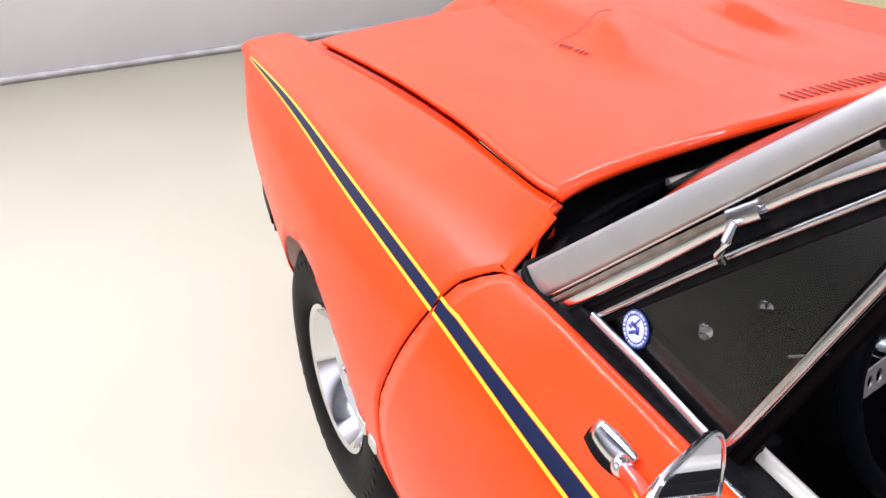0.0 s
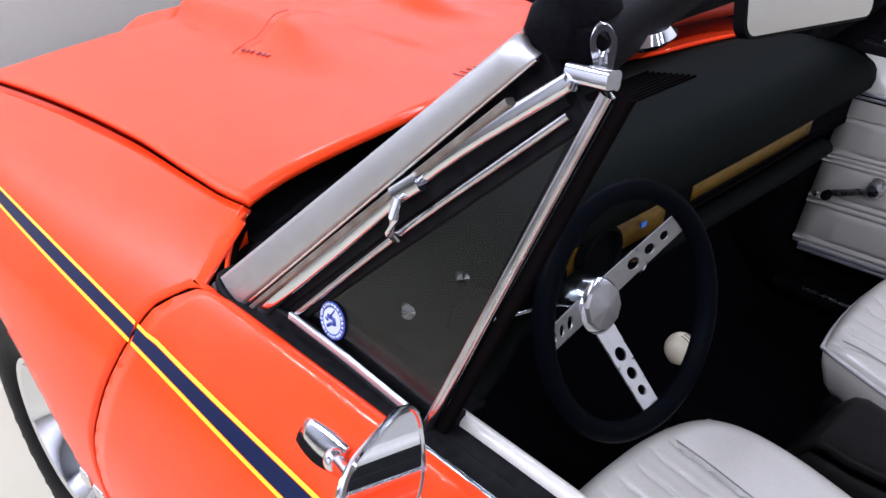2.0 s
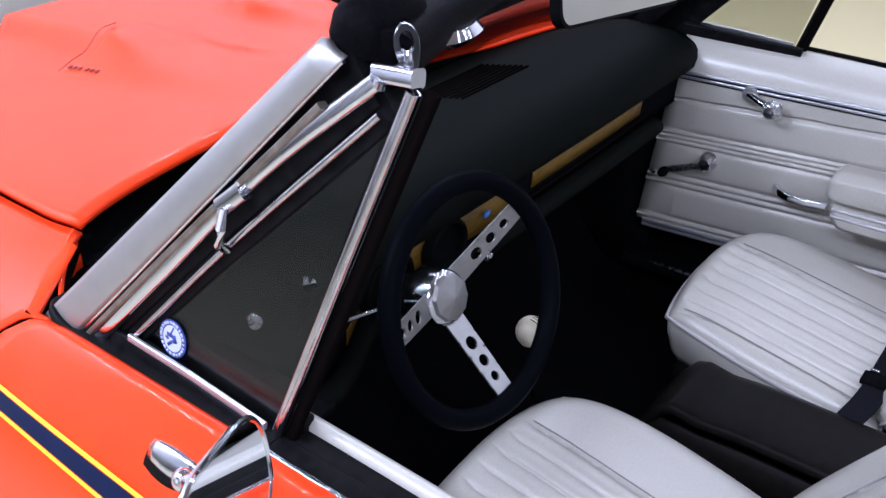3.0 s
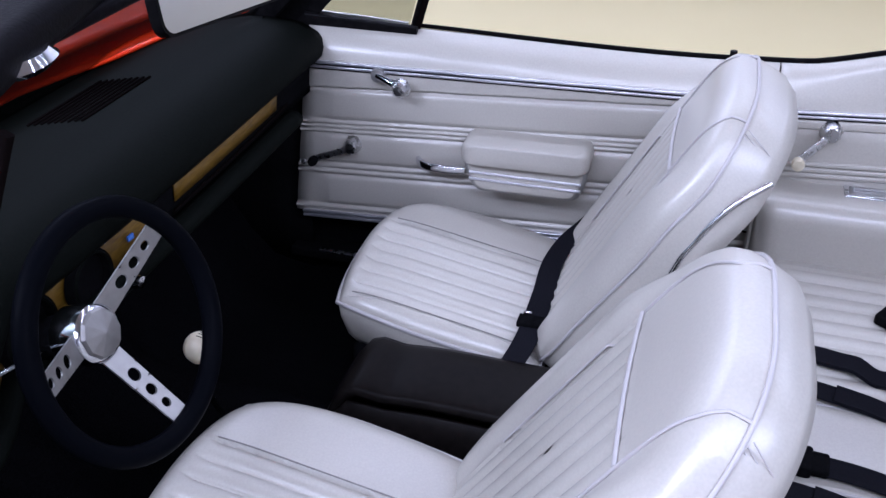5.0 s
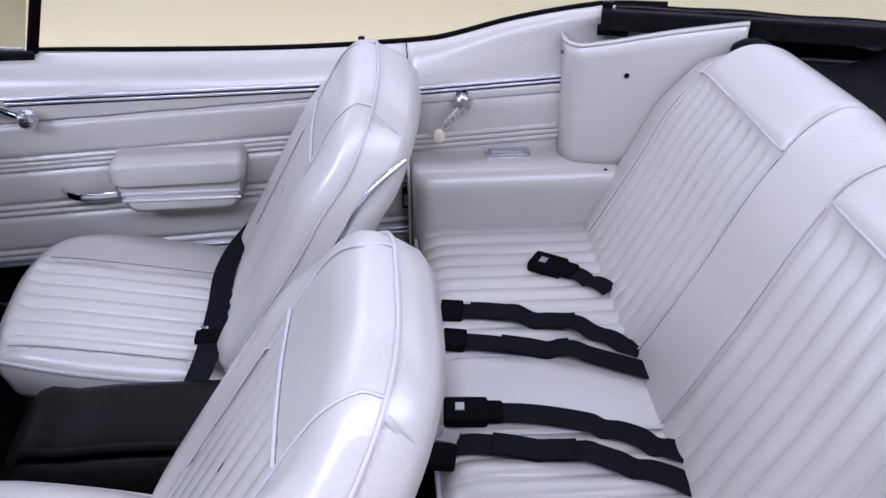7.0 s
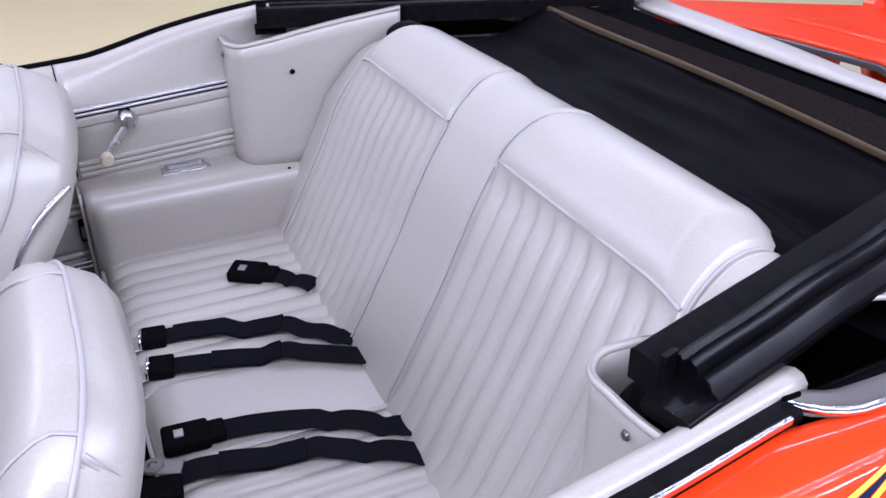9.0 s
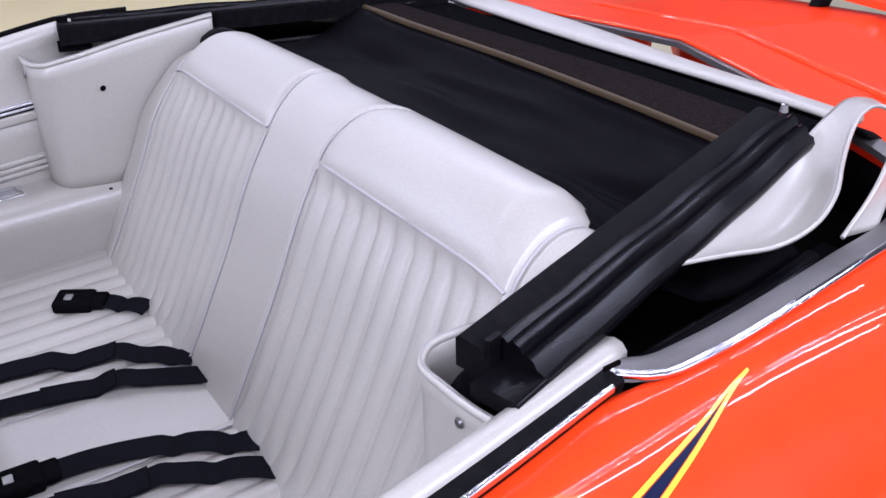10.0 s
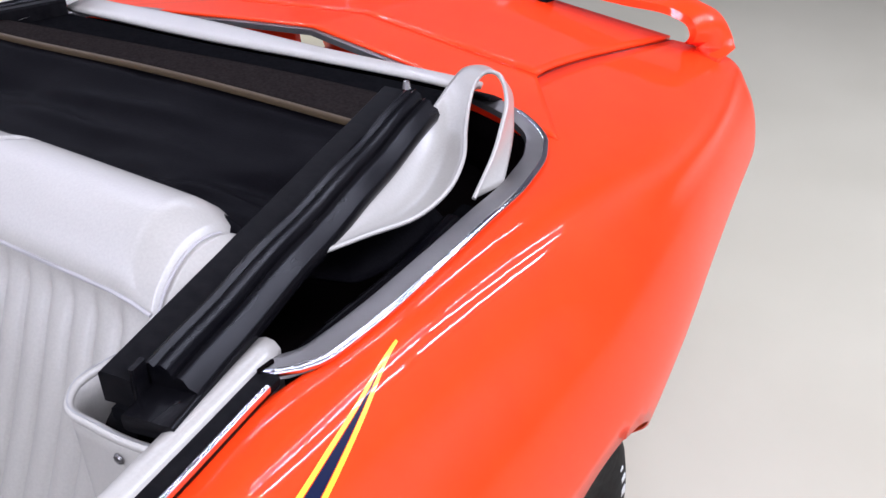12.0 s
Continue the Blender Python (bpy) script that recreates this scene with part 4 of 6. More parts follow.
# steering wheel
wheel_c, wheel_tilt = Vector((-0.384, -1.013, 0.884)), 18.5
steer = empty("steering_wheel", (0, 0, 0), car, "three-spoke steering wheel with drilled steel spokes")
wm = pose(*wheel_c, 90 - wheel_tilt, 0, -2.7)
DISH = 0.062
tube("wheel_rim", [wm @ Vector((0.170 * math.cos(a), 0.170 * math.sin(a), 0)) for a in np.linspace(0, 2 * math.pi, 64, endpoint=False)], 0.0155, material("dark_blue_black_grip", (0.002, 0.0023, 0.0036), 0.45, 0.0, 0.0, 0.012), steer, "thick black padded rim", 14, True)
lathe("wheel_hub", [(0.0, -0.006), (0.036, -0.006), (0.042, -0.010), (0.045, -0.03), (0.045, -0.055), (0.0, -0.06)], CHROME, steer, "chrome hub with a star cap", wm @ pose(0, 0, 0.014 - DISH), 36)
cap = lathe("hub_cap", [(0.0, 0.005), (0.0335, -0.001), (0.037, -0.006)], SPOKE, steer, "faceted steel hub cap", wm @ pose(0, 0, 0.0145 - DISH, 0, 0, 20), 10, 5)
cap.data.polygons.foreach_set("use_smooth", [False] * len(cap.data.polygons))


def spoke(angle):
    """A flat steel spoke with three holes through it."""
    bm = bmesh.new()
    w0, w1, r0, r1 = 0.019, 0.016, 0.030, 0.158
    outline = [(r0, -w0), (r1, -w1), (r1, w1), (r0, w0)]
    holes = ((0.078, 0.0098), (0.107, 0.0085), (0.133, 0.0072))
    cells = [(r0, 0.066), (0.066, 0.0925), (0.0925, 0.120), (0.120, 0.146), (0.146, r1)]
    n = 20
    for top in (0, 1):
        z = 0.0016 if top else -0.0016
        for i, (a, b) in enumerate(cells):
            hw = lambda r: w0 + (w1 - w0) * (r - r0) / (r1 - r0)
            if 1 <= i <= 3:
                hc, hr = holes[i - 1]
                ring, edge = [], []
                for k in range(n):
                    t = 2 * math.pi * k / n
                    ring.append(bm.verts.new((hc + hr * math.cos(t), hr * math.sin(t), z)))
                    sx, sy = math.cos(t), math.sin(t)
                    f = min(((b - hc) if sx > 0 else (hc - a)) / max(abs(sx), 1e-6), hw(hc) / max(abs(sy), 1e-6))
                    edge.append(bm.verts.new((hc + f * sx, f * sy, z)))
                for k in range(n):
                    bm.faces.new((ring[k], edge[k], edge[(k + 1) % n], ring[(k + 1) % n]))
                if top:
                    low = [bm.verts.new((v.co.x, v.co.y, -0.0016)) for v in ring]
                    for k in range(n):
                        bm.faces.new((ring[k], ring[(k + 1) % n], low[(k + 1) % n], low[k]))
            else:
                bm.faces.new([bm.verts.new((r, y, z)) for r, y in ((a, -hw(a)), (b, -hw(b)), (b, hw(b)), (a, hw(a)))])
    for sgn in (-1, 1):
        bm.faces.new([bm.verts.new(p) for p in ((r0, sgn * w0, -0.0016), (r1, sgn * w1, -0.0016), (r1, sgn * w1, 0.0016), (r0, sgn * w0, 0.0016))])
    for v in bm.verts:
        v.co.z += -DISH + (DISH - 0.004) * max(0, (v.co.x - 0.03) / 0.128)
    bmesh.ops.transform(bm, matrix=wm @ pose(0, 0, -0.004, 0, 0, angle), verts=bm.verts)
    part("spoke", bm, SPOKE, steer, "drilled steel spoke", smooth=False)


for angle in (33, -84, 175):
    spoke(angle)
lathe("steering_column", [(0.036, -0.11), (0.03, -0.16), (0.03, -0.36)], BLACK, steer, "black steering column", wm, 24)
tube("indicator_stalk", [wm @ Vector((-0.02, 0, -0.13)), wm @ Vector((-0.12, 0.02, -0.125)), wm @ Vector((-0.16, 0.03, -0.12))], 0.004, CHROME, steer, "chrome indicator stalk", 8)

# gear lever and console
shifter = empty("gear_lever", (0, 0, 0), car, "gear lever with an ivory ball knob")
lathe("ball_knob", [(0.0, 0.0265)] + [(0.0265 * math.cos(a), 0.0265 * math.sin(a)) for a in np.linspace(1.35, -1.3, 14)] + [(0.008, -0.028)], IVORY, shifter, "ivory ball knob with an engraved pattern", pose(-0.213, -1.001, 0.726, 20, 10, 0), 28, 80)
for k in range(4):
    rail("engraved_line", [Vector((-0.213, -1.001, 0.726)) + pose(0, 0, 0, 20, 10, 0).to_3x3() @ Vector((a, b, math.sqrt(max(0.0268 ** 2 - a * a - b * b, 0)))) for a, b in [((k - 1.5) * 0.006, t) for t in np.linspace(-0.009, 0.009, 6)]], rect(0.0012, 0.0008), BLACK, shifter)
tube("lever", [(-0.205, -1.003, 0.70), (-0.17, -0.97, 0.60), (-0.08, -0.95, 0.42)], 0.006, CHROME, shifter, "chrome lever", 8)
lathe("boot", [(0.012, 0.10), (0.03, 0.07), (0.045, 0.03), (0.07, 0.0)], RUBBER, shifter, "black rubber boot", pose(-0.085, -0.95, 0.36), 20)
console = empty("centre_console", (0, 0, 0), car, "black centre console between the front seats")
CONS = curve((-1.66, -1.5, -1.25, -1.16, -1.11), (0.560, 0.556, 0.552, 0.535, 0.42))
CONSOLE = grain(material("brown_black_console", (0.012, 0.010, 0.009), 0.38, 0.0, 0.0, 0.05), 60.0, 4.0, ((0.004, 0.0033, 0.003), (0.008, 0.0066, 0.006)), (0.32, 0.46), 0.08, 0.001)
sheet("console_lid", [[(x, y, CONS(y) + 0.012 * (1 - ((x - 0.02) / 0.085) ** 4)) for y in np.linspace(-1.66, -1.11, 26)] for x in np.linspace(-0.065, 0.105, 13)], CONSOLE, console, "black padded console lid", 0.02, flip=False)
for s in SIDES:
    surface("console_side", lambda u, v: (0.02 + s * 0.083, -1.66 + 0.55 * u, 0.30 + (CONS(-1.66 + 0.55 * u) - 0.32) * v), 16, 4, CONSOLE, console, "", 0.006)
    rail("console_seam", [(0.02 + s * 0.085, y, CONS(y) - 0.028) for y in np.linspace(-1.66, -1.15, 14)], rect(0.004, 0.005, 0.0015), DULL, console)
tube("chrome_pedal_rod", [(-0.56, -0.72, 0.55), (-0.50, -0.62, 0.62)], 0.006, STEEL, console)


# ---------------------------------------------------------------- seats
def pinch(t, spacing, depth):
    """Padded channels: rounded tops with narrow grooves."""
    return -depth * (1 - abs(math.sin(math.pi * t / spacing)) ** 0.42)


def squircle(a, b, k):
    return a * math.sqrt(max(0, 1 - k * b * b / 2)), b * math.sqrt(max(0, 1 - k * a * a / 2))


def oval(a, b, n):
    """From a square to a superellipse, with its level from the middle."""
    d = max(abs(a), abs(b), 1e-9)
    f = (abs(a / d) ** n + abs(b / d) ** n) ** (-1 / n)
    return a * f, b * f, d


def inset_of(a, b, power):
    """0 in the middle of a padded block, 1 at its edge."""
    a, b = abs(a), abs(b)
    return ((a**power + b**power) / (1 + (a * b) ** power)) ** (1 / power)


def pillow(name, half, corner, lift, to_world, mat, parent, label="", n=61, m=61, base=-0.12, taper=None, tuck=0.0, power=6):
    """A padded block: half sizes (a, b), top relief lift(a, b) in metres, closed below."""
    A, B = np.linspace(-1, 1, n), np.linspace(-1, 1, m)
    verts, faces = [], []

    def place(i, j, drop=0.0, inset=0.0):
        if power:
            a, b = squircle(A[i], B[j], corner(A[i], B[j]) if callable(corner) else corner)
            e = inset_of(A[i], B[j], power)
        else:
            a, b, e = oval(A[i], B[j], corner(A[i], B[j]))
        p, q = a * half[0] * (1 - inset), b * half[1] * (1 - inset)
        if taper:
            p *= taper(q)
        return to_world(p, q, lift(p, q, e) - drop)
    verts = [place(i, j) for i in range(n) for j in range(m)]
    for i in range(n - 1):
        for j in range(m - 1):
            v = i * m + j
            faces.append((v, v + m, v + m + 1, v + 1))
    rim = [(i, 0) for i in range(n)] + [(n - 1, j) for j in range(1, m)] + [(i, m - 1) for i in range(n - 2, -1, -1)] + [(0, j) for j in range(m - 2, 0, -1)]
    last = [i * m + j for i, j in rim]
    for drop, inset in ((0.3, -0.012 + tuck * 0.2), (0.7, -0.010 + tuck * 0.6), (1.0, 0.03 + tuck)):
        ring = list(range(len(verts), len(verts) + len(rim)))
        verts += [place(i, j, -base * drop, inset) for i, j in rim]
        for k in range(len(rim)):
            q = (k + 1) % len(rim)
            faces.append((last[k], ring[k], ring[q], last[q]))
        last = ring
    faces.append(tuple(last))
    ob = put(name, verts, faces, mat, parent, label)
    bm = bmesh.new()
    bm.from_mesh(ob.data)
    bmesh.ops.recalc_face_normals(bm, faces=bm.faces)
    bm.to_mesh(ob.data)
    bm.free()
    return ob


def roll_off(e, start, depth):
    t = min(max((e - start) / (1 - start), 0), 1)
    return -depth * (1 - math.sqrt(max(0, 1 - t * t)))


RIB, SEAT_RIB = 0.040, 0.041
HINGE = ((0.212, -1.842, 0.950), (0.234, -1.794, 0.919), (0.242, -1.762, 0.883), (0.246, -1.738, 0.843), (0.250, -1.722, 0.817), (0.252, -1.708, 0.780))


def bucket_seat(cx, reach, depth, low_y):
    BACK_LOW, BACK_TOP = Vector((0, low_y, 0.490)), Vector((0, -1.802, 1.055))
    back_dir = (BACK_TOP - BACK_LOW).normalized()
    back_nrm = Vector((0, back_dir.z, -back_dir.y))
    BACK_LEN = (BACK_TOP - BACK_LOW).length
    UP = BACK_LEN / 2 - 0.296
    seat = empty("bucket_seat", (0, 0, 0), car, "white vinyl bucket seat with ribbed cushion and backrest")

    MID_Y, HALF_X, HALF_Y, TILT = -1.283 + reach, 0.240, 0.225, 0.19

    def cushion_corner(a, b):
        return 0.22 if b < 0 else 0.55 + 0.13 * max(-1, min(1, 3 * a))

    def cushion_lift(p, q, e):
        z = roll_off(e, 0.80, 0.030) + 0.012 * (1 - (p / 0.24) ** 2) - 0.012 * max(0, (q - 0.08) / 0.145) ** 2
        if -5 * SEAT_RIB < p < 2 * SEAT_RIB:
            z += pinch(p, SEAT_RIB, 0.014) * bump(q, -1, 0.165, 0.03) - 0.004 * bump(q, -1, 0.165, 0.03)
        return z
    pillow("seat_cushion", (HALF_X, HALF_Y), cushion_corner, cushion_lift, lambda p, q, h: (cx + p, MID_Y + q, 0.571 + h + TILT * q), VINYL, seat, "ribbed white vinyl cushion", 181, 41, -0.12, None, 0.12)
    loop = []
    for t in np.linspace(0, 2 * math.pi, 72, endpoint=False):
        c, s_ = math.cos(t), math.sin(t)
        f = 1 / max(abs(c), abs(s_))
        a, b = squircle(c * f, s_ * f, cushion_corner(c * f, s_ * f))
        loop.append((cx + a * (HALF_X + 0.002), MID_Y + b * (HALF_Y + 0.002), 0.543 + TILT * b * HALF_Y - 0.012 * max(0, (b * HALF_Y - 0.08) / 0.145) ** 2))
    tube("cushion_piping", loop, 0.0042, PIPING, seat, "white cushion piping", 6, True)

    # thin dark lines paint the shade in the cushion's stitched grooves
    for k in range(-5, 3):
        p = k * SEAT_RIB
        tube("rib_seam_shade", [(cx + p, MID_Y + q, 0.5722 + cushion_lift(p, q, inset_of(p / HALF_X, q / HALF_Y, 6)) + TILT * q) for q in np.linspace(-0.20, 0.172, 18)], 0.0012, SEAM_SHADE, seat, "", 5)

    def back_lift(p, q, e):
        z = roll_off(e, 0.80, 0.030) + 0.014 * (1 - (p / 0.25) ** 2)
        z += 0.016 * bump(abs(p), 0.185, 1, 0.042) * bump(q, -1, 0.06 + UP, 0.12)  # side bolsters stand proud of the ribs
        if abs(p) < 3.5 * RIB:
            z += pinch(p + RIB / 2, RIB, 0.017) * bump(q, -1, 0.105 + UP, 0.012)
        return z

    def narrow(q):
        return 1.0 - 0.20 * max(0, (q - 0.02 - UP) / 0.30) ** 2

    def to_back(p, q, h):
        return tuple(BACK_LOW + back_dir * (BACK_LEN / 2 + q) + back_nrm * (0.030 + h) + Vector((cx + p, 0, 0)))

    def BEND(b):
        return 3.3 if b > 0 else 6.0

    def on_back(p, q, lift=0.001):
        """A point of the padded surface, a little proud of it."""
        a, b = p / (0.250 * narrow(q)), q / (BACK_LEN / 2)
        e = min(1, (abs(a) ** BEND(b) + abs(b) ** BEND(b)) ** (1 / BEND(b)))
        return to_back(p, q, back_lift(p, q, e) + lift)
    pillow("backrest", (0.250, BACK_LEN / 2), lambda a, b: BEND(b), back_lift, to_back, VINYL, seat, "ribbed white vinyl backrest with a smooth upper panel", 181, 91, -depth, narrow, 0.0, 0)
    for k in range(-2, 4):
        tube("rib_seam_shade", [on_back((k - 0.5) * RIB, q, 0.0012) for q in np.linspace(-0.20, 0.112 + UP, 18)], 0.0012, SEAM_SHADE, seat, "", 5)
    tube("backrest_piping", [on_back(p, 0.116 + UP, 0.002) for p in np.linspace(-0.142, 0.139, 12)], 0.0034, PIPING, seat, "white piping across the backrest", 6)
    loop = []
    def on_edge(t, back, low=0.0, out=1.012):
        """A point of the block's edge, back along its side."""
        c, s_ = math.cos(t), math.sin(t)
        a, b, _ = oval(c, s_, BEND(s_))
        f = max(abs(c), abs(s_))
        q = b / f * BACK_LEN / 2
        p = a / f * 0.250 * narrow(q)
        return to_back(p * out, q * out - low, back_lift(p, q, 1) - back)
    loop = [on_edge(t, 0.014 * min(1, max(0, (1.15 * math.pi - abs(t - 0.5 * math.pi) - 0.5 * math.pi) / 0.5))) for t in np.linspace(-0.25 * math.pi, 1.25 * math.pi, 90)]
    tube("backrest_welt", loop, 0.0030, PIPING, seat, "white welt round the backrest", 6)
    # double stitching across the side of the bolster
    for low in (-0.011, -0.003, 0.003, 0.011):
        run = [on_edge(0.735 * math.pi, 0.016 + (depth * 0.75 - 0.02) * f, low + 0.020 * f, 1.020 + 0.006 * f) for f in np.linspace(0, 1, 8)]
        tube("bolster_stitch", run, 0.0009, PIPING, seat, "", 5)
    for s, run in ((-1, ((-0.146, -0.20), (-0.146, 0.0), (-0.143, 0.114), (-0.143, 0.156), (-0.148, 0.206), (-0.152, 0.240), (-0.152, 0.258))), (1, ((0.142, -0.20), (0.141, 0.0), (0.139, 0.099), (0.139, 0.130), (0.132, 0.189), (0.099, 0.250), (0.071, 0.280)))):
        # seams beside the ribs that run up into the welt
        ends = [on_edge(math.atan2((run[-1][1] + UP) / (BACK_LEN / 2), run[-1][0] / (0.250 * narrow(run[-1][1] + UP))), back, 0, 1.004 + 0.6 * back) for back in (0.0, 0.013)]
        tube("panel_seam", [on_back(p, q + UP, 0.0014) for p, q in spline(run, 40)] + ends, 0.0022, PIPING, seat, "", 6)
        if cx < 0:
            continue
        edge = [(cx + s * x, y, z) for x, y, z in spline(HINGE, 24)]
        tube("hinge_moulding", edge, 0.0055, CHROME, seat, "curved chrome seat moulding", 8)
    box("seat_base", (0.44, 0.40, 0.10), (cx, -1.29, 0.42), BLACK, seat, "black seat base", 0.03)
    rail("seat_track", [(cx - 0.15, -1.05, 0.30), (cx - 0.15, -1.5, 0.30)], rect(0.04, 0.06, 0.006), BLACK, seat)
    rail("seat_track", [(cx + 0.15, -1.05, 0.30), (cx + 0.15, -1.5, 0.30)], rect(0.04, 0.06, 0.006), BLACK, seat)
    return seat


for cx, rise, ahead, reach, low_y in ((-0.392, 0.030, -0.012, 0.050, -1.436), (0.385, 0.0, 0.0, 0.008, -1.492)):
    unit = bucket_seat(cx, reach, 0.080 if cx < 0 else 0.105, low_y)
    unit.location = (0, ahead, rise)


def strap(name, points, width, parent, mat=WEBBING, label="", n=26, thick=0.0032):
    return rail(name, spline(points, n), rect(width, thick, 0.0014, 1), mat, parent, label)


for cx, x0, x1 in ((0.385, 0.555, 0.09), (-0.392, -0.175, -0.44)):
    belt = empty("front_seat_belt", (0, 0, 0), car, "black lap belt lying across the back of a seat cushion")
    up, aft = (0.03, -0.024) if cx < 0 else (0.0, 0.0)
    strap("belt_strap", [(x0 + 0.03, -1.520 + aft, 0.612 + up), (x0, -1.484 + aft, 0.578 + up), (x0 - 0.08, -1.462 + aft, 0.566 + up), ((x0 + x1) / 2, -1.462 + aft, 0.560 + up), (x1 + 0.06, -1.456 + aft, 0.556 + up), (x1, -1.440 + aft, 0.535 + up), (x1 - 0.025, -1.43 + aft, 0.46 + up)], 0.046, belt, n=36)
    box("belt_adjuster", (0.034, 0.052, 0.012), ((x0 + x1) / 2 - 0.10, -1.458 + aft, 0.566 + up), BLACK, belt, "", 0.003)
    box("adjuster_bar", (0.006, 0.016, 0.006), ((x0 + x1) / 2 - 0.083, -1.448 + aft, 0.574 + up), CHROME, belt, "small chrome adjuster bar", 0.0015)

# rear bench
rear = empty("rear_seat", (0, 0, 0), car, "white ribbed vinyl rear bench seat")
RW = 0.62


def rib_zone(ax):
    return bump(ax, 0.105, 0.555, 0.006)


def rear_lift(p, q, e):
    z = roll_off(abs(p) / RW, 0.93, 0.02) + roll_off(max(0, q / 0.22), 0.70, 0.040) + 0.010 * math.cos(p * 2.4) - 0.05 * q * -0.3
    return z + pinch(abs(p) - 0.105, 0.0455, 0.012) * rib_zone(abs(p)) * bump(q, -0.15, 0.185, 0.04)


pillow("rear_cushion", (RW, 0.22), 0.10, rear_lift, lambda p, q, h: (p, -2.095 + q, 0.572 + h), VINYL, rear, "ribbed white rear cushion", 341, 31, -0.16)
for x in (-0.105, 0.105):
    tube("cushion_seam", [(x, -2.095 + q, 0.572 + rear_lift(x + 0.003, q, 0) + 0.002) for q in np.linspace(-0.20, 0.215, 18)], 0.003, PIPING, rear, "", 6)
# groove shade of the bench ribs, drawn as dark tubes
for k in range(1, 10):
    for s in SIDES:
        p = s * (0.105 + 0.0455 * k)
        tube("rib_seam_shade", [(p, -2.095 + q, 0.5732 + rear_lift(p, q, 0)) for q in np.linspace(-0.16, 0.19, 14)], 0.0012, SEAM_SHADE, rear, "", 5)
tube("cushion_piping", [(x, -1.872, 0.572 + rear_lift(x, 0.219, 0) - 0.006) for x in np.linspace(-0.60, 0.60, 40)], 0.0045, PIPING, rear, "white front piping", 6)
RB = [(-2.208, 0.490), (-2.252, 0.570), (-2.348, 0.760), (-2.440, 0.955), (-2.480, 1.015), (-2.530, 1.045), (-2.590, 1.035), (-2.630, 1.000)]
back_run = spline(RB, 60)


HALF_BACK = 0.640


def across(x):
    return 0.5 + x / (2 * HALF_BACK)


PIPE = 0.722


def rear_back(u, v):
    """The bench's backrest: u across from the driver's side, v up the front and over the top."""
    a = (2 * u - 1) * HALF_BACK
    ax = abs(a)
    x = a * (0.945 if a > 0 else 1.0) * (1 - (0.075 if a > 0 else 0.085) * max(0, v - 0.55) / 0.45)
    k = v * 59
    i = min(int(k), 58)
    y, z = back_run[i] * (1 - (k - i)) + back_run[i + 1] * (k - i)
    t = back_run[min(i + 2, 59)] - back_run[max(i - 1, 0)]
    t = t / np.linalg.norm(t)
    n = np.array((t[1], -t[0]))
    h = 0.008 * math.cos(a * 2.4)
    below = min(1.0, max(0.0, (PIPE - 0.012 - v) / 0.035))
    h += pinch(ax - 0.10, 0.0455, 0.018) * bump(ax, 0.10, 0.555, 0.005) * below * bump(v, 0.20, 2, 0.08)
    flare = 0.045 * max(0, (v - PIPE) / (0.93 - PIPE)) ** 2
    h -= 0.006 * bump(ax, 0.092 + flare, 0.098 + flare, 0.006) + 0.006 * bump(ax, 0.566, 0.570, 0.006)
    if v > PIPE:
        h += 0.005 * bump(ax, 0.13, 0.51, 0.06)
    e = min(1, max(0, (ax - 0.50) / 0.14))
    drop = 0.050 * e * e * (3 - 2 * e) * min(1, max(0, (v - 0.55) / 0.3))
    return (x, y + n[0] * h, z - 0.055 * x * v + n[1] * h - drop)


# painted crease shade between the backrest ribs
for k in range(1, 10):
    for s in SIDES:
        tube("rib_seam_shade", [tuple(np.array(rear_back(across(s * (0.10 + 0.0455 * k)), v)) + (0, 0.0012, 0.0006)) for v in np.linspace(0.20, PIPE - 0.055, 22)], 0.0009, SEAM_SHADE, rear, "", 5)
sheet("rear_backrest", [[rear_back(u, v) for v in np.linspace(0, 1, 60)] for u in np.linspace(0, 1, 341)], VINYL, rear, "ribbed white rear backrest", 0.05, flip=True)
for s in SIDES:
    tube("backrest_piping", [tuple(np.array(rear_back(across(s * x), PIPE)) + (0, 0.003, 0.003)) for x in np.linspace(0.098, 0.562, 16)], 0.0030, PIPING, rear, "raised white piping", 6)
    for x in (0.094, 0.568):
        tube("backrest_seam", [tuple(np.array(rear_back(across(s * (x + (0.045 * ((v - PIPE) / (0.93 - PIPE)) ** 2 if x < 0.2 else 0))), v)) + (0, 0.003, 0.002)) for v in np.linspace(PIPE + 0.005, 0.93, 14)], 0.0020, PIPING, rear, "", 6)
        tube("backrest_seam", [tuple(np.array(rear_back(across(s * x), v)) + (0, 0.004, 0.003)) for v in np.linspace(0.08, PIPE - 0.015, 20)], 0.0022, PIPING, rear, "", 6)


def on_cushion(x, y, up=0.006):
    q = y + 2.095
    return (x, y, 0.572 + rear_lift(x, max(-0.21, min(0.21, q)), 0) + up)


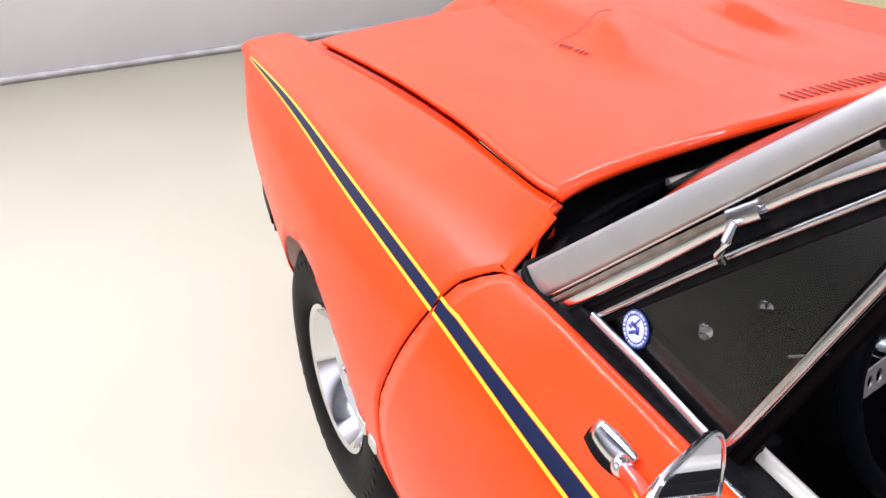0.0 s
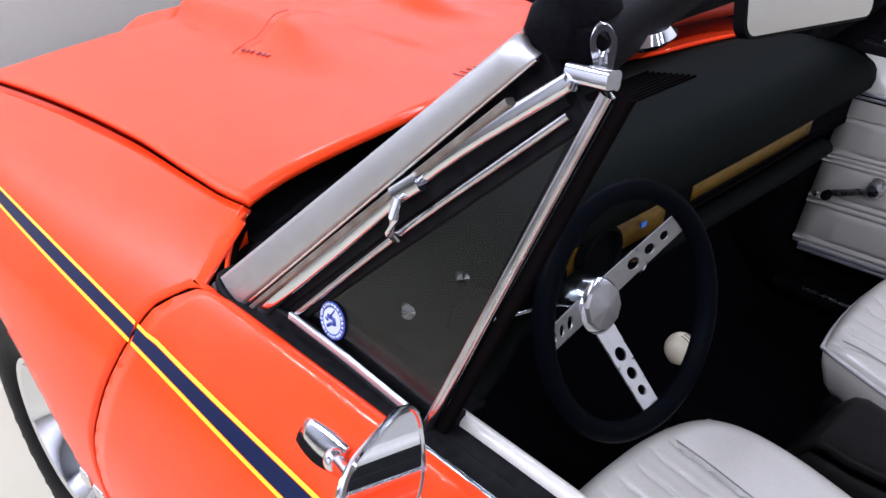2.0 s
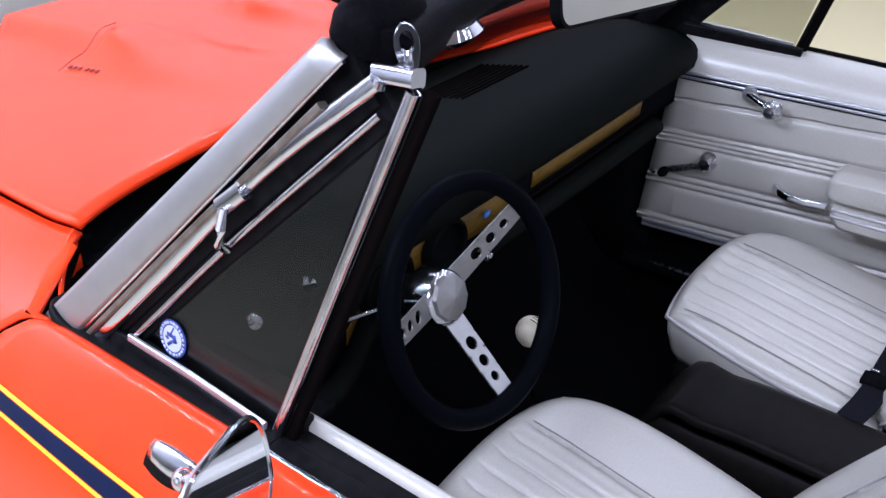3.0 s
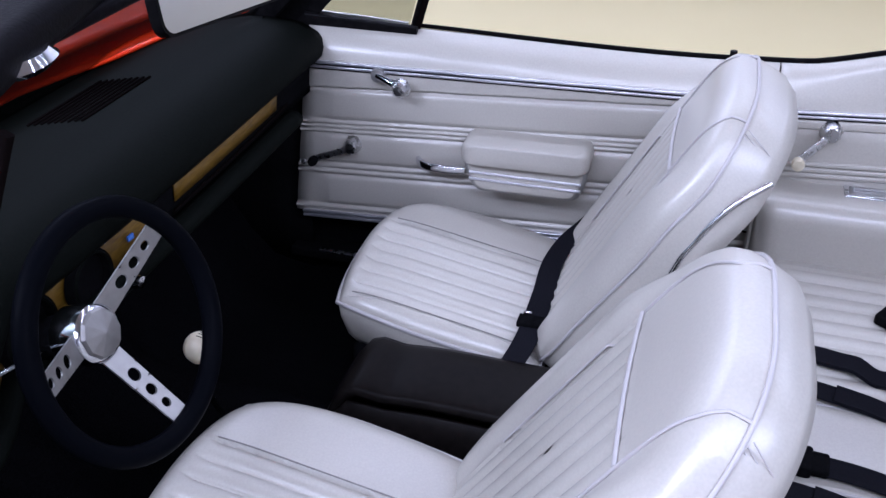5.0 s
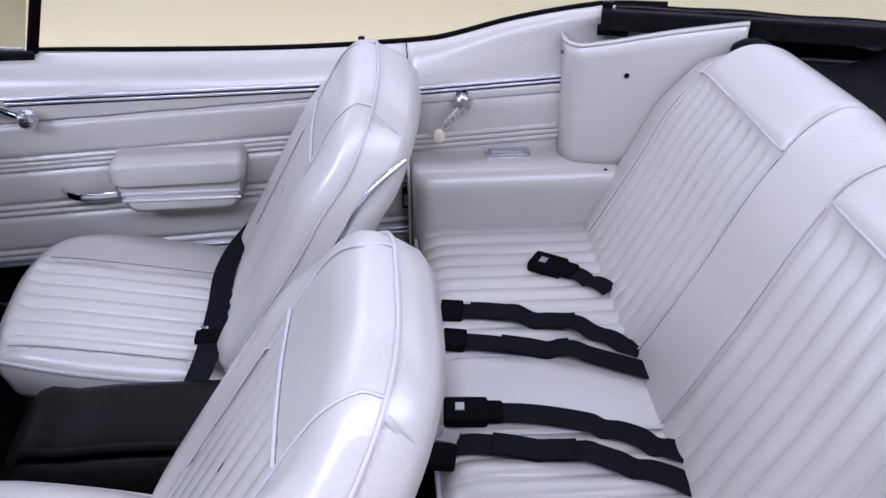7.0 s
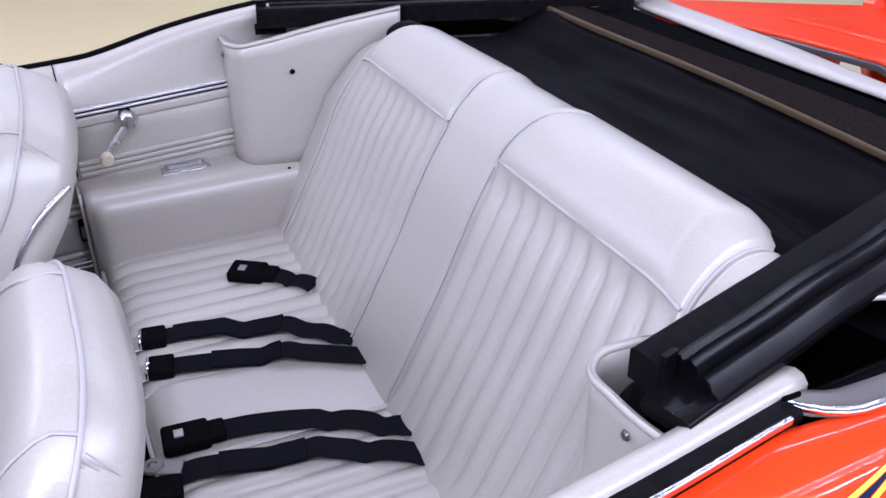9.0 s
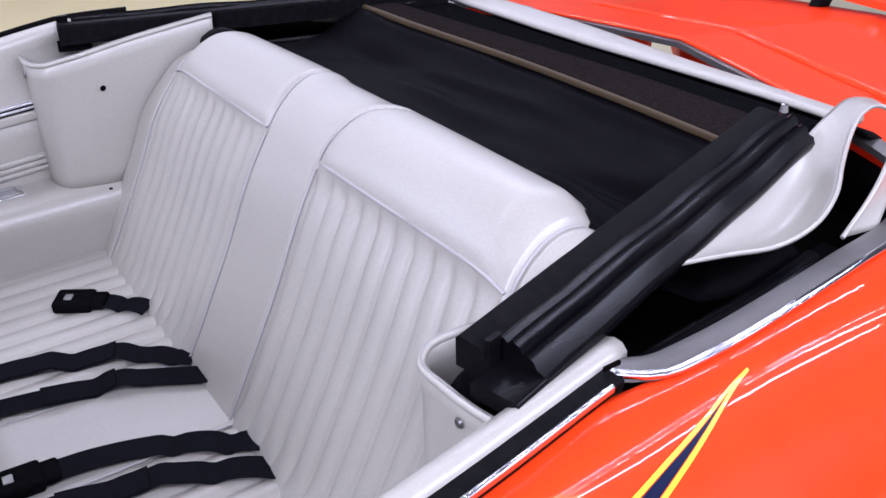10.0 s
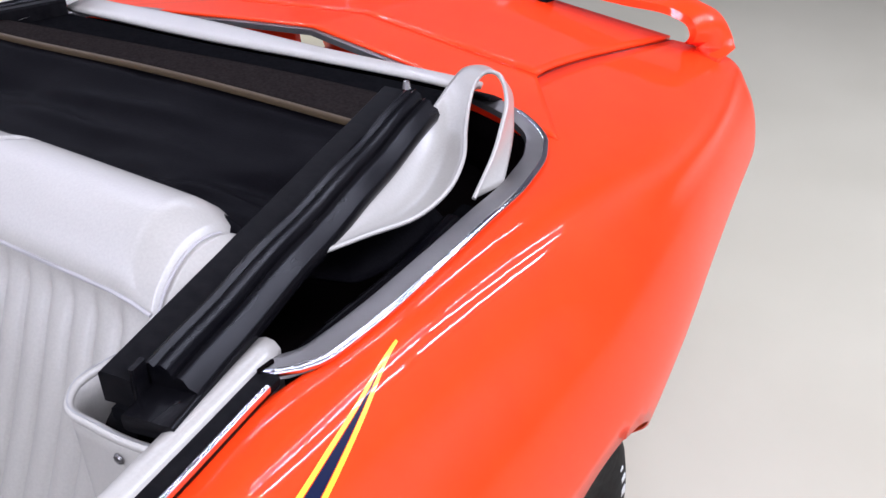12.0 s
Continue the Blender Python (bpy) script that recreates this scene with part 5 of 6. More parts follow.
def rear_belt(points, bumps, end):
    belt = empty("rear_seat_belt", (0, 0, 0), car, "black lap belt lying on the rear seat cushion")
    run = []
    for k, (x, y) in enumerate(spline(points, 22)):
        f = k / 21
        lift = 0.011 + sum(0.007 * math.exp(-((f - b) / 0.05) ** 2) for b in bumps)
        run.append(on_cushion(x, y, lift))
    strap("belt_strap", run, 0.047, belt, n=40)
    for b in bumps:
        # the doubled end of the webbing, stitched down
        strap("belt_fold", [Vector(p) + Vector((0.001, 0, 0.0042)) for p in run[max(2, int(21 * b) - 7):int(21 * b) + 1]], 0.0472, belt, n=14)
    (x, y), (x2, y2) = points[0], points[1]
    turn = math.degrees(math.atan2(x2 - x, -(y2 - y)))
    px, py, pz = on_cushion(x, y, 0.014)
    if end == "buckle":
        box("buckle", (0.056, 0.074, 0.024), (px, py, pz), BLACK, belt, "black plastic buckle", 0.006, (0, 0, turn))
        box("buckle_neck", (0.046, 0.034, 0.016), (px + 0.045 * math.sin(radians(turn)), py - 0.045 * math.cos(radians(turn)), pz), BLACK, belt, "", 0.005, (0, 0, turn))
        box("release_button", (0.018, 0.015, 0.004), (px, py + 0.010, pz + 0.0125), SATIN, belt, "small metal release button", 0.001, (0, 0, turn))
    elif end == "tongue":
        box("tongue_cover", (0.050, 0.044, 0.020), (px, py, pz), BLACK, belt, "black tongue cover", 0.004, (0, 0, turn))
        box("tongue_band", (0.047, 0.006, 0.017), (px - 0.023 * math.sin(radians(turn)), py + 0.023 * math.cos(radians(turn)), pz), CHROME, belt, "bright band of the tongue", 0.0015, (0, 0, turn))
        m = pose(px, py, pz - 0.007, -6, 0, turn + 14)
        rail("metal_tongue", [m @ Vector((0, 0.02, 0)), m @ Vector((0, 0.045, 0)), m @ Vector((0, 0.062, -0.002))], rect(0.026, 0.0035, 0.001, 1), SATIN, belt, "worn steel tongue")
        lathe("anchor_eye", [(0.0055, 0.0), (0.0065, 0.003), (0.014, 0.003), (0.0155, 0.0)], DULL, belt, "metal eye", m @ pose(0, 0.060, 0.001), 16)
    else:
        m = pose(px, py, pz + 0.004, -4, 0, turn - 12)
        rail("steel_tongue", [m @ Vector((0.008, 0.0, 0)), m @ Vector((0.008, 0.03, 0.002)), m @ Vector((0.010, 0.05, 0.004))], rect(0.032, 0.004, 0.001, 1), DULL, belt, "worn steel tongue")
        lathe("tongue_eye", [(0.007, 0.0), (0.008, 0.004), (0.016, 0.004), (0.018, 0.0)], DULL, belt, "", m @ pose(0.010, 0.045, 0.003), 18)
        box("tongue_cover", (0.050, 0.060, 0.020), (px - 0.022, py + 0.034, pz - 0.004), BLACK, belt, "black tongue cover", 0.005, (0, 0, turn))


rear_belt([(0.388, -2.140), (0.358, -2.186), (0.318, -2.228), (0.290, -2.250)], (), "buckle")
rear_belt([(0.236, -1.925), (0.224, -2.00), (0.205, -2.055), (0.172, -2.155), (0.085, -2.262)], (0.33, 0.64), "tongue")
rear_belt([(0.138, -1.922), (0.118, -2.02), (0.094, -2.130), (0.025, -2.264)], (0.6,), "tongue")
rear_belt([(-0.062, -1.925), (-0.070, -2.03), (-0.110, -2.155), (-0.180, -2.268)], (), "buckle")
rear_belt([(-0.130, -1.905), (-0.145, -2.00), (-0.172, -2.12), (-0.250, -2.278)], (0.52,), "steel")


# ---------------------------------------------------------------- door trim, quarter trim
BELT_Z = curve((-2.6, -2.3, -2.1, -1.95, -1.8, -1.0, -0.7), (0.994, 0.997, 0.980, 0.954, 0.942, 0.944, 0.944))
BELT_X = curve((-2.56, -2.3, -2.0, -1.9, -1.0, -0.7), (0.684, 0.732, 0.760, 0.768, 0.782, 0.782))


def belt_z(y, s):
    """The passenger's belt climbs a little more towards the rear."""
    return BELT_Z(y) + (0.034 * min(1, max(0, (-1.93 - y) / 0.37)) if s > 0 else 0)


def long_rib(name, s, x, y0, y1, z0, w, mat, parent, label="", z1=None, proud=0.006):
    return rail(name, [(s * x, y, z0 + ((z1 if z1 is not None else z0) - z0) * t) for t, y in zip(np.linspace(0, 1, 10), np.linspace(y0, y1, 10))], rect(proud * 2, w, min(w, proud * 2) * 0.35), mat, parent, label)


def upper_profile(y, s, inner=0.70):
    """The padded top of the side trim, from the window slot over to the panel."""
    bx, bz = BELT_X(y), belt_z(y, s)
    slim = min(1, max(0, (y + 2.1) / 0.6)) if s < 0 else 0
    bx -= 0.026 * slim
    inner += slim * max(0, bx - 0.024 - inner)
    pts = [(bx + 0.006, bz - 0.02), (bx + 0.004, bz - 0.004), (bx - 0.004, bz), (bx - 0.03 + 0.014 * slim, bz - 0.010 + 0.002 * slim), (inner + 0.012, bz - 0.045), (inner, 0.868)]
    return [(s * a, y, b) for a, b in spline(pts, 16)]


def crank(s, y, z, dy, dz, parent, x=0.70, knob=BLACK, r=0.012):
    """A window crank: boss, arm and knob."""
    m = pose(s * (x - 0.004), y, z, 0, -90 * s, 0)
    lathe("crank_boss", [(0.0, 0.030), (0.014, 0.029), (0.019, 0.022), (0.021, 0.010), (0.024, 0.0)], STEEL, parent, "chrome crank boss", m, 24)
    rail("crank_arm", [(s * (x - 0.026), y, z), (s * (x - 0.036), y + dy * 0.5, z + dz * 0.5), (s * (x - 0.040), y + dy, z + dz)], rect(0.016, 0.008, 0.003), STEEL, parent, "chrome crank arm", (s, 0, 0))
    lathe("crank_knob", [(0.0, 0.028), (r * 0.8, 0.026), (r, 0.016), (r * 0.8, 0.002), (0.005, 0.0)], knob, parent, "round crank knob", pose(s * (x - 0.040), y + dy, z + dz, 0, -90 * s, 0), 18)


RIB_RISE = 0.055  # the ribs climb a little towards the rear
PANEL_BANDS = ((0.739, 0.816), (0.623, 0.700), (0.504, 0.587))
RIB_BANDS = ((0.7265, 0.7375), (0.7150, 0.7260), (0.7035, 0.7145), (0.6060, 0.6195), (0.5905, 0.6045), (0.4870, 0.5010))


def door_relief(y, z):
    """How far the pressed vinyl stands proud: three framed pads with bundles of ribs between them."""
    z -= RIB_RISE * (-1.14 - y)
    for lo, hi in PANEL_BANDS:
        if lo < z < hi:
            e = min(z - lo, hi - z, max(0.0, -0.826 - y), max(0.0, y + 1.852))
            t = min(1.0, e / 0.014)
            return 0.0075 * math.sqrt(max(0.0, 1 - (1 - t) ** 2)) + 0.002 * math.sin(math.pi * (z - lo) / (hi - lo))
    for lo, hi in RIB_BANDS:
        if lo < z < hi:
            return 0.0075 * math.sqrt(max(0.0, 1 - ((2 * z - lo - hi) / (hi - lo)) ** 2))
    if 0.8165 < z < 0.8215:
        return -0.004
    return 0.0035 if z > 0.8215 else 0.0


def prism(name, outline, s, x0, x1, mat, parent, label="", round_=0.012):
    """A slab with the outline (y, z) standing out from x0 to x1 towards the cabin, its inner rim rounded."""
    cy = sum(p[0] for p in outline) / len(outline)
    cz = sum(p[1] for p in outline) / len(outline)
    rings = [(0.0, x0), (0.0, x1 + round_)]
    rings += [(round_ * (1 - math.cos(a)), x1 + round_ * (1 - math.sin(a))) for a in np.linspace(0.2, math.pi / 2, 5)]
    verts, faces, n = [], [], len(outline)
    for inset, x in rings:
        for y, z in outline:
            d = math.hypot(y - cy, z - cz)
            k = (d - inset) / d
            verts.append((s * x, cy + (y - cy) * k, cz + (z - cz) * k))
    for i in range(len(rings) - 1):
        faces += [(i * n + j, i * n + (j + 1) % n, (i + 1) * n + (j + 1) % n, (i + 1) * n + j) for j in range(n)]
    faces.append(tuple((len(rings) - 1) * n + j for j in range(n)))
    ob = put(name, verts, faces, mat, parent, label)
    bm = bmesh.new()
    bm.from_mesh(ob.data)
    bmesh.ops.recalc_face_normals(bm, faces=bm.faces)
    bm.to_mesh(ob.data)
    bm.free()
    return edge_split(ob, 50)


def door_trim(s):
    trim = empty("door_trim", (0, 0, 0), car, "white vinyl door panel with bright mouldings and armrest")
    y0, y1 = -0.742, -1.865
    sheet("upper_pad", [upper_profile(y, s) for y in np.linspace(y0 - 0.05 if s > 0 else -1.03, y1, 30)], VINYL, trim, "padded white upper door", 0.01, flip=(s > 0))
    if s < 0:
        sheet("vent_base", [[(s * x, y, 0.915 - 0.03 * (x - 0.78) ** 2) for y in np.linspace(-0.72, -1.035, 6)] for x in (0.79, 0.76, 0.73, 0.695)], BLACK, trim, "black vent window base", 0.01, flip=True)
    runs = np.r_[np.linspace(0, 0.075, 3), np.linspace(0.078, 0.115, 14), np.linspace(0.13, 1, 30)]
    plan = []
    for t in runs:
        row = []
        for z in np.linspace(0.868, 0.455, 190):
            y = y0 - 0.055 * (z - 0.47) / 0.40 * (1 - t) + (y1 - y0) * t
            row.append((s * (0.702 - door_relief(y, z)), y, z))
        plan.append(row)
    sheet("door_panel", plan, VINYL, trim, "white vinyl door panel with pressed pads and ribs", 0.012, flip=(s > 0))
    for k, (z, w, mat) in enumerate(((0.8745, 0.0065, BRIGHT), (0.8690, 0.0040, RUBBER), (0.8640, 0.0062, BRIGHT), (0.8590, 0.0040, RUBBER))):
        long_rib("bright_moulding" if mat is BRIGHT else "black_line", s, 0.698, -0.80, y1, z - 0.007, w, mat, trim, "bright upper moulding" if mat is BRIGHT else "", z + 0.012, 0.0065 if mat is BRIGHT else 0.003)
    for z in (0.4755, 0.4640):
        long_rib("lower_moulding", s, 0.699, -0.76, y1, z - 0.020, 0.0072, BRIGHT, trim, "bright lower moulding", z + 0.038)
    # armrest: tapered base with a bright rim and two inlays, padded cap on top
    prism("armrest_base", round_corners([(-1.203, 0.694), (-1.232, 0.616), (-1.478, 0.619), (-1.502, 0.697)], 0.026, 7), s, 0.70, 0.634, SATIN, trim, "satin armrest rim", 0.006)
    prism("armrest_face", round_corners([(-1.214, 0.694), (-1.238, 0.625), (-1.472, 0.628), (-1.491, 0.697)], 0.022, 7), s, 0.66, 0.6245, VINYL, trim, "white armrest face", 0.008)
    prism("armrest", round_corners([(-1.203, 0.690), (-1.206, 0.744), (-1.497, 0.750), (-1.502, 0.695)], 0.022, 7), s, 0.70, 0.606, VINYL, trim, "padded white armrest", 0.026)
    for z in (0.668, 0.6515):
        long_rib("armrest_inlay", s, 0.6245, -1.225, -1.484, z, 0.0062, BRIGHT, trim, "bright armrest inlay", z + 0.001, 0.004)
    rail("door_pull", spline([(s * 0.690, -1.080, 0.648), (s * 0.668, -1.10, 0.648), (s * 0.664, -1.15, 0.645), (s * 0.675, -1.200, 0.643)], 14), rect(0.012, 0.020, 0.005), CHROME, trim, "chrome door release")
    crank(s, -0.912, 0.664, 0.090, -0.034, trim)
    # vent crank: short arm and fluted chrome knob
    if s > 0:
        lathe("vent_boss", [(0.0, 0.018), (0.016, 0.016), (0.020, 0.0)], SATIN, trim, "worn crank boss", pose(s * 0.700, -0.985, 0.852, 0, -90 * s, 0), 18)
        tube("vent_stem", [(s * 0.688, -0.985, 0.852), (s * 0.676, -1.005, 0.850), (s * 0.668, -1.030, 0.843)], 0.0085, CHROME, trim, "chrome stem", 10)
        lathe("vent_knob", [(0.0, 0.034), (0.012, 0.032), (0.019, 0.024), (0.0245, 0.010), (0.021, 0.0), (0.0, -0.004)], STEEL, trim, "faceted chrome vent crank knob", pose(s * 0.680, -1.047, 0.835, 0, -90 * s, 0), 8, 20)
    lathe("panel_screw", [(0.0, 0.004), (0.006, 0.003), (0.008, 0.0)], STEEL, trim, "", pose(s * 0.694, -0.775, 0.60, 0, -90 * s, 0), 14)
    tube("lock_pin", [(s * 0.765, -1.768, 0.930), (s * 0.765, -1.768, 0.962)], 0.0042, RUBBER, trim, "black lock pin", 10)
    lathe("lock_button", [(0.0, 0.012), (0.0075, 0.011), (0.008, 0.0)], RUBBER, trim, "", pose(s * 0.765, -1.768, 0.952), 14)
    if s < 0:
        for ob in trim.children:
            if ob.name.split(".")[0] not in ("upper_pad", "vent_base", "lock_pin", "lock_button"):
                ob.location.x = -0.032
    return trim


for s in SIDES:
    door_trim(s)
    # window slot and outer belt strip, door and quarter in one run
    slot = [(s * (BELT_X(y) + 0.017), y, belt_z(y, s) - 0.014) for y in np.linspace(-1.03, -2.46, 40)]
    rail("window_slot", slot, rect(0.030, 0.014, 0.004) if s < 0 else rect(0.022, 0.010, 0.003), RUBBER, car, "black window slot seal")
    if s < 0:
        rail("window_slot", [(s * (BELT_X(y) - 0.006), y, belt_z(y, s) - 0.016) for y in np.linspace(-1.03, -2.0, 24)], rect(0.034, 0.012, 0.004), RUBBER, car, "black window slot seal")
    wipe = [(s * (max(WELL_X(y), BELT_X(y) + 0.030) + 0.002), y, belt_z(y, s) - 0.006) for y in np.linspace(-1.04, -2.44, 40)]
    rail("belt_strip", wipe, rect(0.006, 0.010, 0.002), CHROME if s < 0 else RUBBER, car, "thin bright belt strip")


def quarter_trim(s):
    trim = empty("quarter_trim", (0, 0, 0), car, "white vinyl rear side panel with armrest and ashtray")
    ys_ = np.linspace(-1.868, -2.50 if s < 0 else -2.475, 26)
    sheet("upper_pad", [upper_profile(y, s, min(0.702, BELT_X(y) - 0.02)) for y in ys_], VINYL, trim, "padded white rail along the window slot", 0.01, flip=(s > 0))
    sheet("side_panel", [[(s * min(0.702, BELT_X(y) - 0.02), y, z) for z in np.linspace(0.870, 0.45, 8)] for y in np.linspace(-1.868, -2.45, 12)], VINYL, trim, "white side panel", 0.012, flip=(s > 0))
    for z, mat in ((0.8650, BRIGHT), (0.8600, RUBBER), (0.8555, BRIGHT), (0.8510, RUBBER)):
        long_rib("bright_moulding" if mat is BRIGHT else "black_line", s, 0.700, -1.872, -2.215, z, 0.0058 if mat is BRIGHT else 0.004, mat, trim, "bright moulding" if mat is BRIGHT else "", z + 0.020, 0.006 if mat is BRIGHT else 0.003)
    for z, w in ((0.838, 0.020), (0.7465, 0.0115), (0.7335, 0.0115), (0.7205, 0.0115)):
        long_rib("panel_rib", s, 0.702, -1.875, -2.215, z, w, VINYL, trim, "", z + 0.019, 0.006)
    # armrest shelf with a rounded front corner
    shelf = []
    for y in np.linspace(-1.858, -2.38, 36):
        f = min(1.0, max(0.0, (-1.858 - y) / 0.045))
        r = math.sqrt(max(0, 1 - (1 - f) ** 2))
        top, inn = 0.708, 0.715 - 0.130 * (0.35 + 0.65 * r)
        pts = [(0.725, top), (inn + 0.05, top), (inn + 0.018, top - 0.006), (inn, top - 0.028), (inn - 0.002, top - 0.08), (inn + 0.004, 0.44)]
        shelf.append([(s * a, y, b) for a, b in spline(pts, 18)])
    sheet("armrest_shelf", shelf, VINYL, trim, "white moulded rear armrest", 0.008, flip=(s > 0))
    surface("armrest_front", lambda u, v: (s * (0.725 - 0.090 * u), -1.8575, 0.44 + 0.264 * v), 8, 6, VINYL, trim, "", 0.006)
    box("latch_recess", (0.030, 0.040, 0.045), (s * 0.690, -1.866, 0.598), GAP, trim, "", 0.004)
    rail("latch_plate", [(s * 0.672, -1.855, 0.59), (s * 0.672, -1.855, 0.615)], rect(0.02, 0.012, 0.003), SATIN, trim, "small metal catch", (0, 1, 0))
    ash = (s * 0.676, -2.088)
    box("ashtray_bezel", (0.052, 0.105, 0.006), (ash[0], ash[1], 0.710), CHROME, trim, "chrome ashtray bezel", 0.0025)
    box("ashtray_lid", (0.036, 0.086, 0.006), (ash[0], ash[1], 0.712), SATIN, trim, "satin ashtray lid", 0.002)
    for k in (-1, 0, 1):
        rail("ashtray_flute", [(ash[0] + k * 0.009, ash[1] - 0.036, 0.7155), (ash[0] + k * 0.009, ash[1] + 0.036, 0.7155)], rect(0.003, 0.002), CHROME, trim)
    crank(s, -1.986, 0.833, 0.056, -0.062, trim, 0.704, IVORY, 0.0145)
    # tall pad that hides the top's pivot: a wall that turns the front corner, open above
    if s > 0:
        plan = spline([(0.705, -2.205), (0.655, -2.208), (0.630, -2.225), (0.618, -2.262), (0.606, -2.36), (0.598, -2.46), (0.590, -2.57)], 40)
        top = curve((-2.60, -2.40, -2.27, -2.22, -2.19), (1.030, 1.006, 0.984, 0.976, 0.976))
        screws = ((0.608, -2.328, 0.915), (0.601, -2.300, 0.694))
    else:
        plan = spline([(0.715, -2.325), (0.690, -2.318), (0.620, -2.310), (0.575, -2.312), (0.556, -2.332), (0.551, -2.38), (0.548, -2.46), (0.545, -2.57)], 40)
        top = curve((-2.60, -2.46, -2.40, -2.27), (0.93, 0.955, 0.975, 0.975))
        screws = ()
    grid = [[(s * (x + 0.006 * math.sin(math.pi * f)), y, 0.700 * (1 - f) + top(y) * f) for f in np.linspace(0, 1, 10)] for x, y in plan]
    sheet("pivot_pad", grid, VINYL, trim, "white vinyl cover of the top pivot", 0.007, flip=(s < 0))
    tube("pad_edge", [(s * (x + 0.003), y, top(y)) for x, y in plan], 0.0055, VINYL, trim, "stitched pad edge", 8)
    rail("pad_stitching", [(s * (x + 0.002), y, top(y) + 0.005) for x, y in plan], rect(0.002, 0.002), SATIN, trim)
    for x, y, z in screws:
        lathe("panel_screw", [(0.0, 0.003), (0.004, 0.003), (0.006, 0.0)], BLACK, trim, "dark screw", pose(s * x, y, z, 0, -90 * s, 0), 14)
    lathe("panel_screw", [(0.0, 0.004), (0.005, 0.003), (0.007, 0.0)], DULL, trim, "", pose(s * 0.69, -2.203, 0.945, -90, 0, 0) if s > 0 else pose(-0.652, -2.310, 0.948, -90, 0, 0), 14)
    box("rail_notch", (0.005, 0.024, 0.006), (s * 0.716, -2.462, 0.996), GAP, trim, "", 0.002)
    return trim


for s in SIDES:
    quarter_trim(s)

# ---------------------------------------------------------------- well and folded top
# well floor and walls: deep shade put into their near-black colour
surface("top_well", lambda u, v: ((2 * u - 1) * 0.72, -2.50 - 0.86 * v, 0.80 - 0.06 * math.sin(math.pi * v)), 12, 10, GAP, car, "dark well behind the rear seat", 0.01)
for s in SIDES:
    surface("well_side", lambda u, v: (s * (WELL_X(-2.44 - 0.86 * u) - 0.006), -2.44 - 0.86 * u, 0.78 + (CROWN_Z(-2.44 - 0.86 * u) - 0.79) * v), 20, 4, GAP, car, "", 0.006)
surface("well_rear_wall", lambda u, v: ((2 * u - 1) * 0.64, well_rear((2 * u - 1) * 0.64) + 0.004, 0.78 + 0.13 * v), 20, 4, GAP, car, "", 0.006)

# bright moulding round the well
line = []
for y in np.linspace(-2.452, -3.18, 40):
    hook = 0.045 * max(0, (y + 2.53) / 0.078) ** 2 if y > -2.53 else 0
    line.append((-(WELL_X(y) - 0.014 - hook), y, inner_edge(y)[1] + 0.006))
corner = spline([(-0.632, -3.18, 0), (-0.604, -3.232, 0), (-0.545, -3.278, 0), (-0.44, -3.308, 0), (-0.22, -3.330, 0), (0, -3.340, 0)], 30)[1:]
line += [(x, y - 0.012 * min(1, max(0, (0.5 - abs(x)) / 0.1)), deck_z(x, y) + 0.004 - 0.008 * min(1, max(0, (0.5 - abs(x)) / 0.1))) for x, y, _ in corner]
line += [(-x, y, z) for x, y, z in line[-2::-1]]
rail("well_moulding", line, [(-0.015, -0.010), (0.020, -0.008), (0.024, -0.004), (0.020, 0.003), (0.0, 0.005), (-0.013, 0.001)], DULL, car, "satin metal moulding round the top well")
outer_line = []
for x, y, z in line:
    w = min(1, max(0, (abs(x) - 0.30) / 0.30))
    outer_line.append((x + math.copysign(0.023 * w, x), y - 0.022 * (1 - w * w), z + 0.001))
for s in SIDES:
    rail("well_bright_edge", [p for p in outer_line if p[0] * s > 0.52], rect(0.010, 0.007, 0.002), CHROME, car, "chrome edge of the well moulding")

top = empty("folded_top", (0, 0, 0), car, "folded black convertible top in its well")
# canvas between the seat and the rear bow, with soft folds
FRONT_Y = curve((-0.60, -0.546, -0.491, -0.349, -0.239, -0.012, 0.137, 0.502, 0.60), (-2.628, -2.618, -2.618, -2.636, -2.622, -2.610, -2.603, -2.565, -2.56))
BOW_Y = curve((-0.50, -0.392, -0.232, 0.045, 0.358, 0.65), (-2.988, -2.985, -2.979, -2.959, -2.917, -2.888))
FELT_Y = curve((-0.50, -0.363, -0.115, 0.155, 0.672), (-3.130, -3.124, -3.099, -3.050, -2.959))
WHITE_Y = curve((-0.50, -0.378, -0.187, 0.084, 0.554), (-3.208, -3.201, -3.177, -3.138, -3.093))
REAR_Y = curve((-0.50, -0.414, -0.125, 0.190, 0.463), (-3.276, -3.271, -3.247, -3.236, -3.202))
EDGE_Y = curve((-0.50, -0.342, -0.217, 0.079, 0.381), (-3.326, -3.321, -3.312, -3.304, -3.300))


def fold(x, v, x0, v0, x1, v1, width, depth):
    """One soft crease between two places of the canvas."""
    dx, dv = x1 - x0, v1 - v0
    t = min(1, max(0, ((x - x0) * dx + (v - v0) * dv) / (dx * dx + dv * dv)))
    d = math.hypot(x - x0 - t * dx, v - v0 - t * dv)
    return depth * math.exp(-((d / width) ** 2)) * math.sin(math.pi * (0.1 + 0.8 * t))


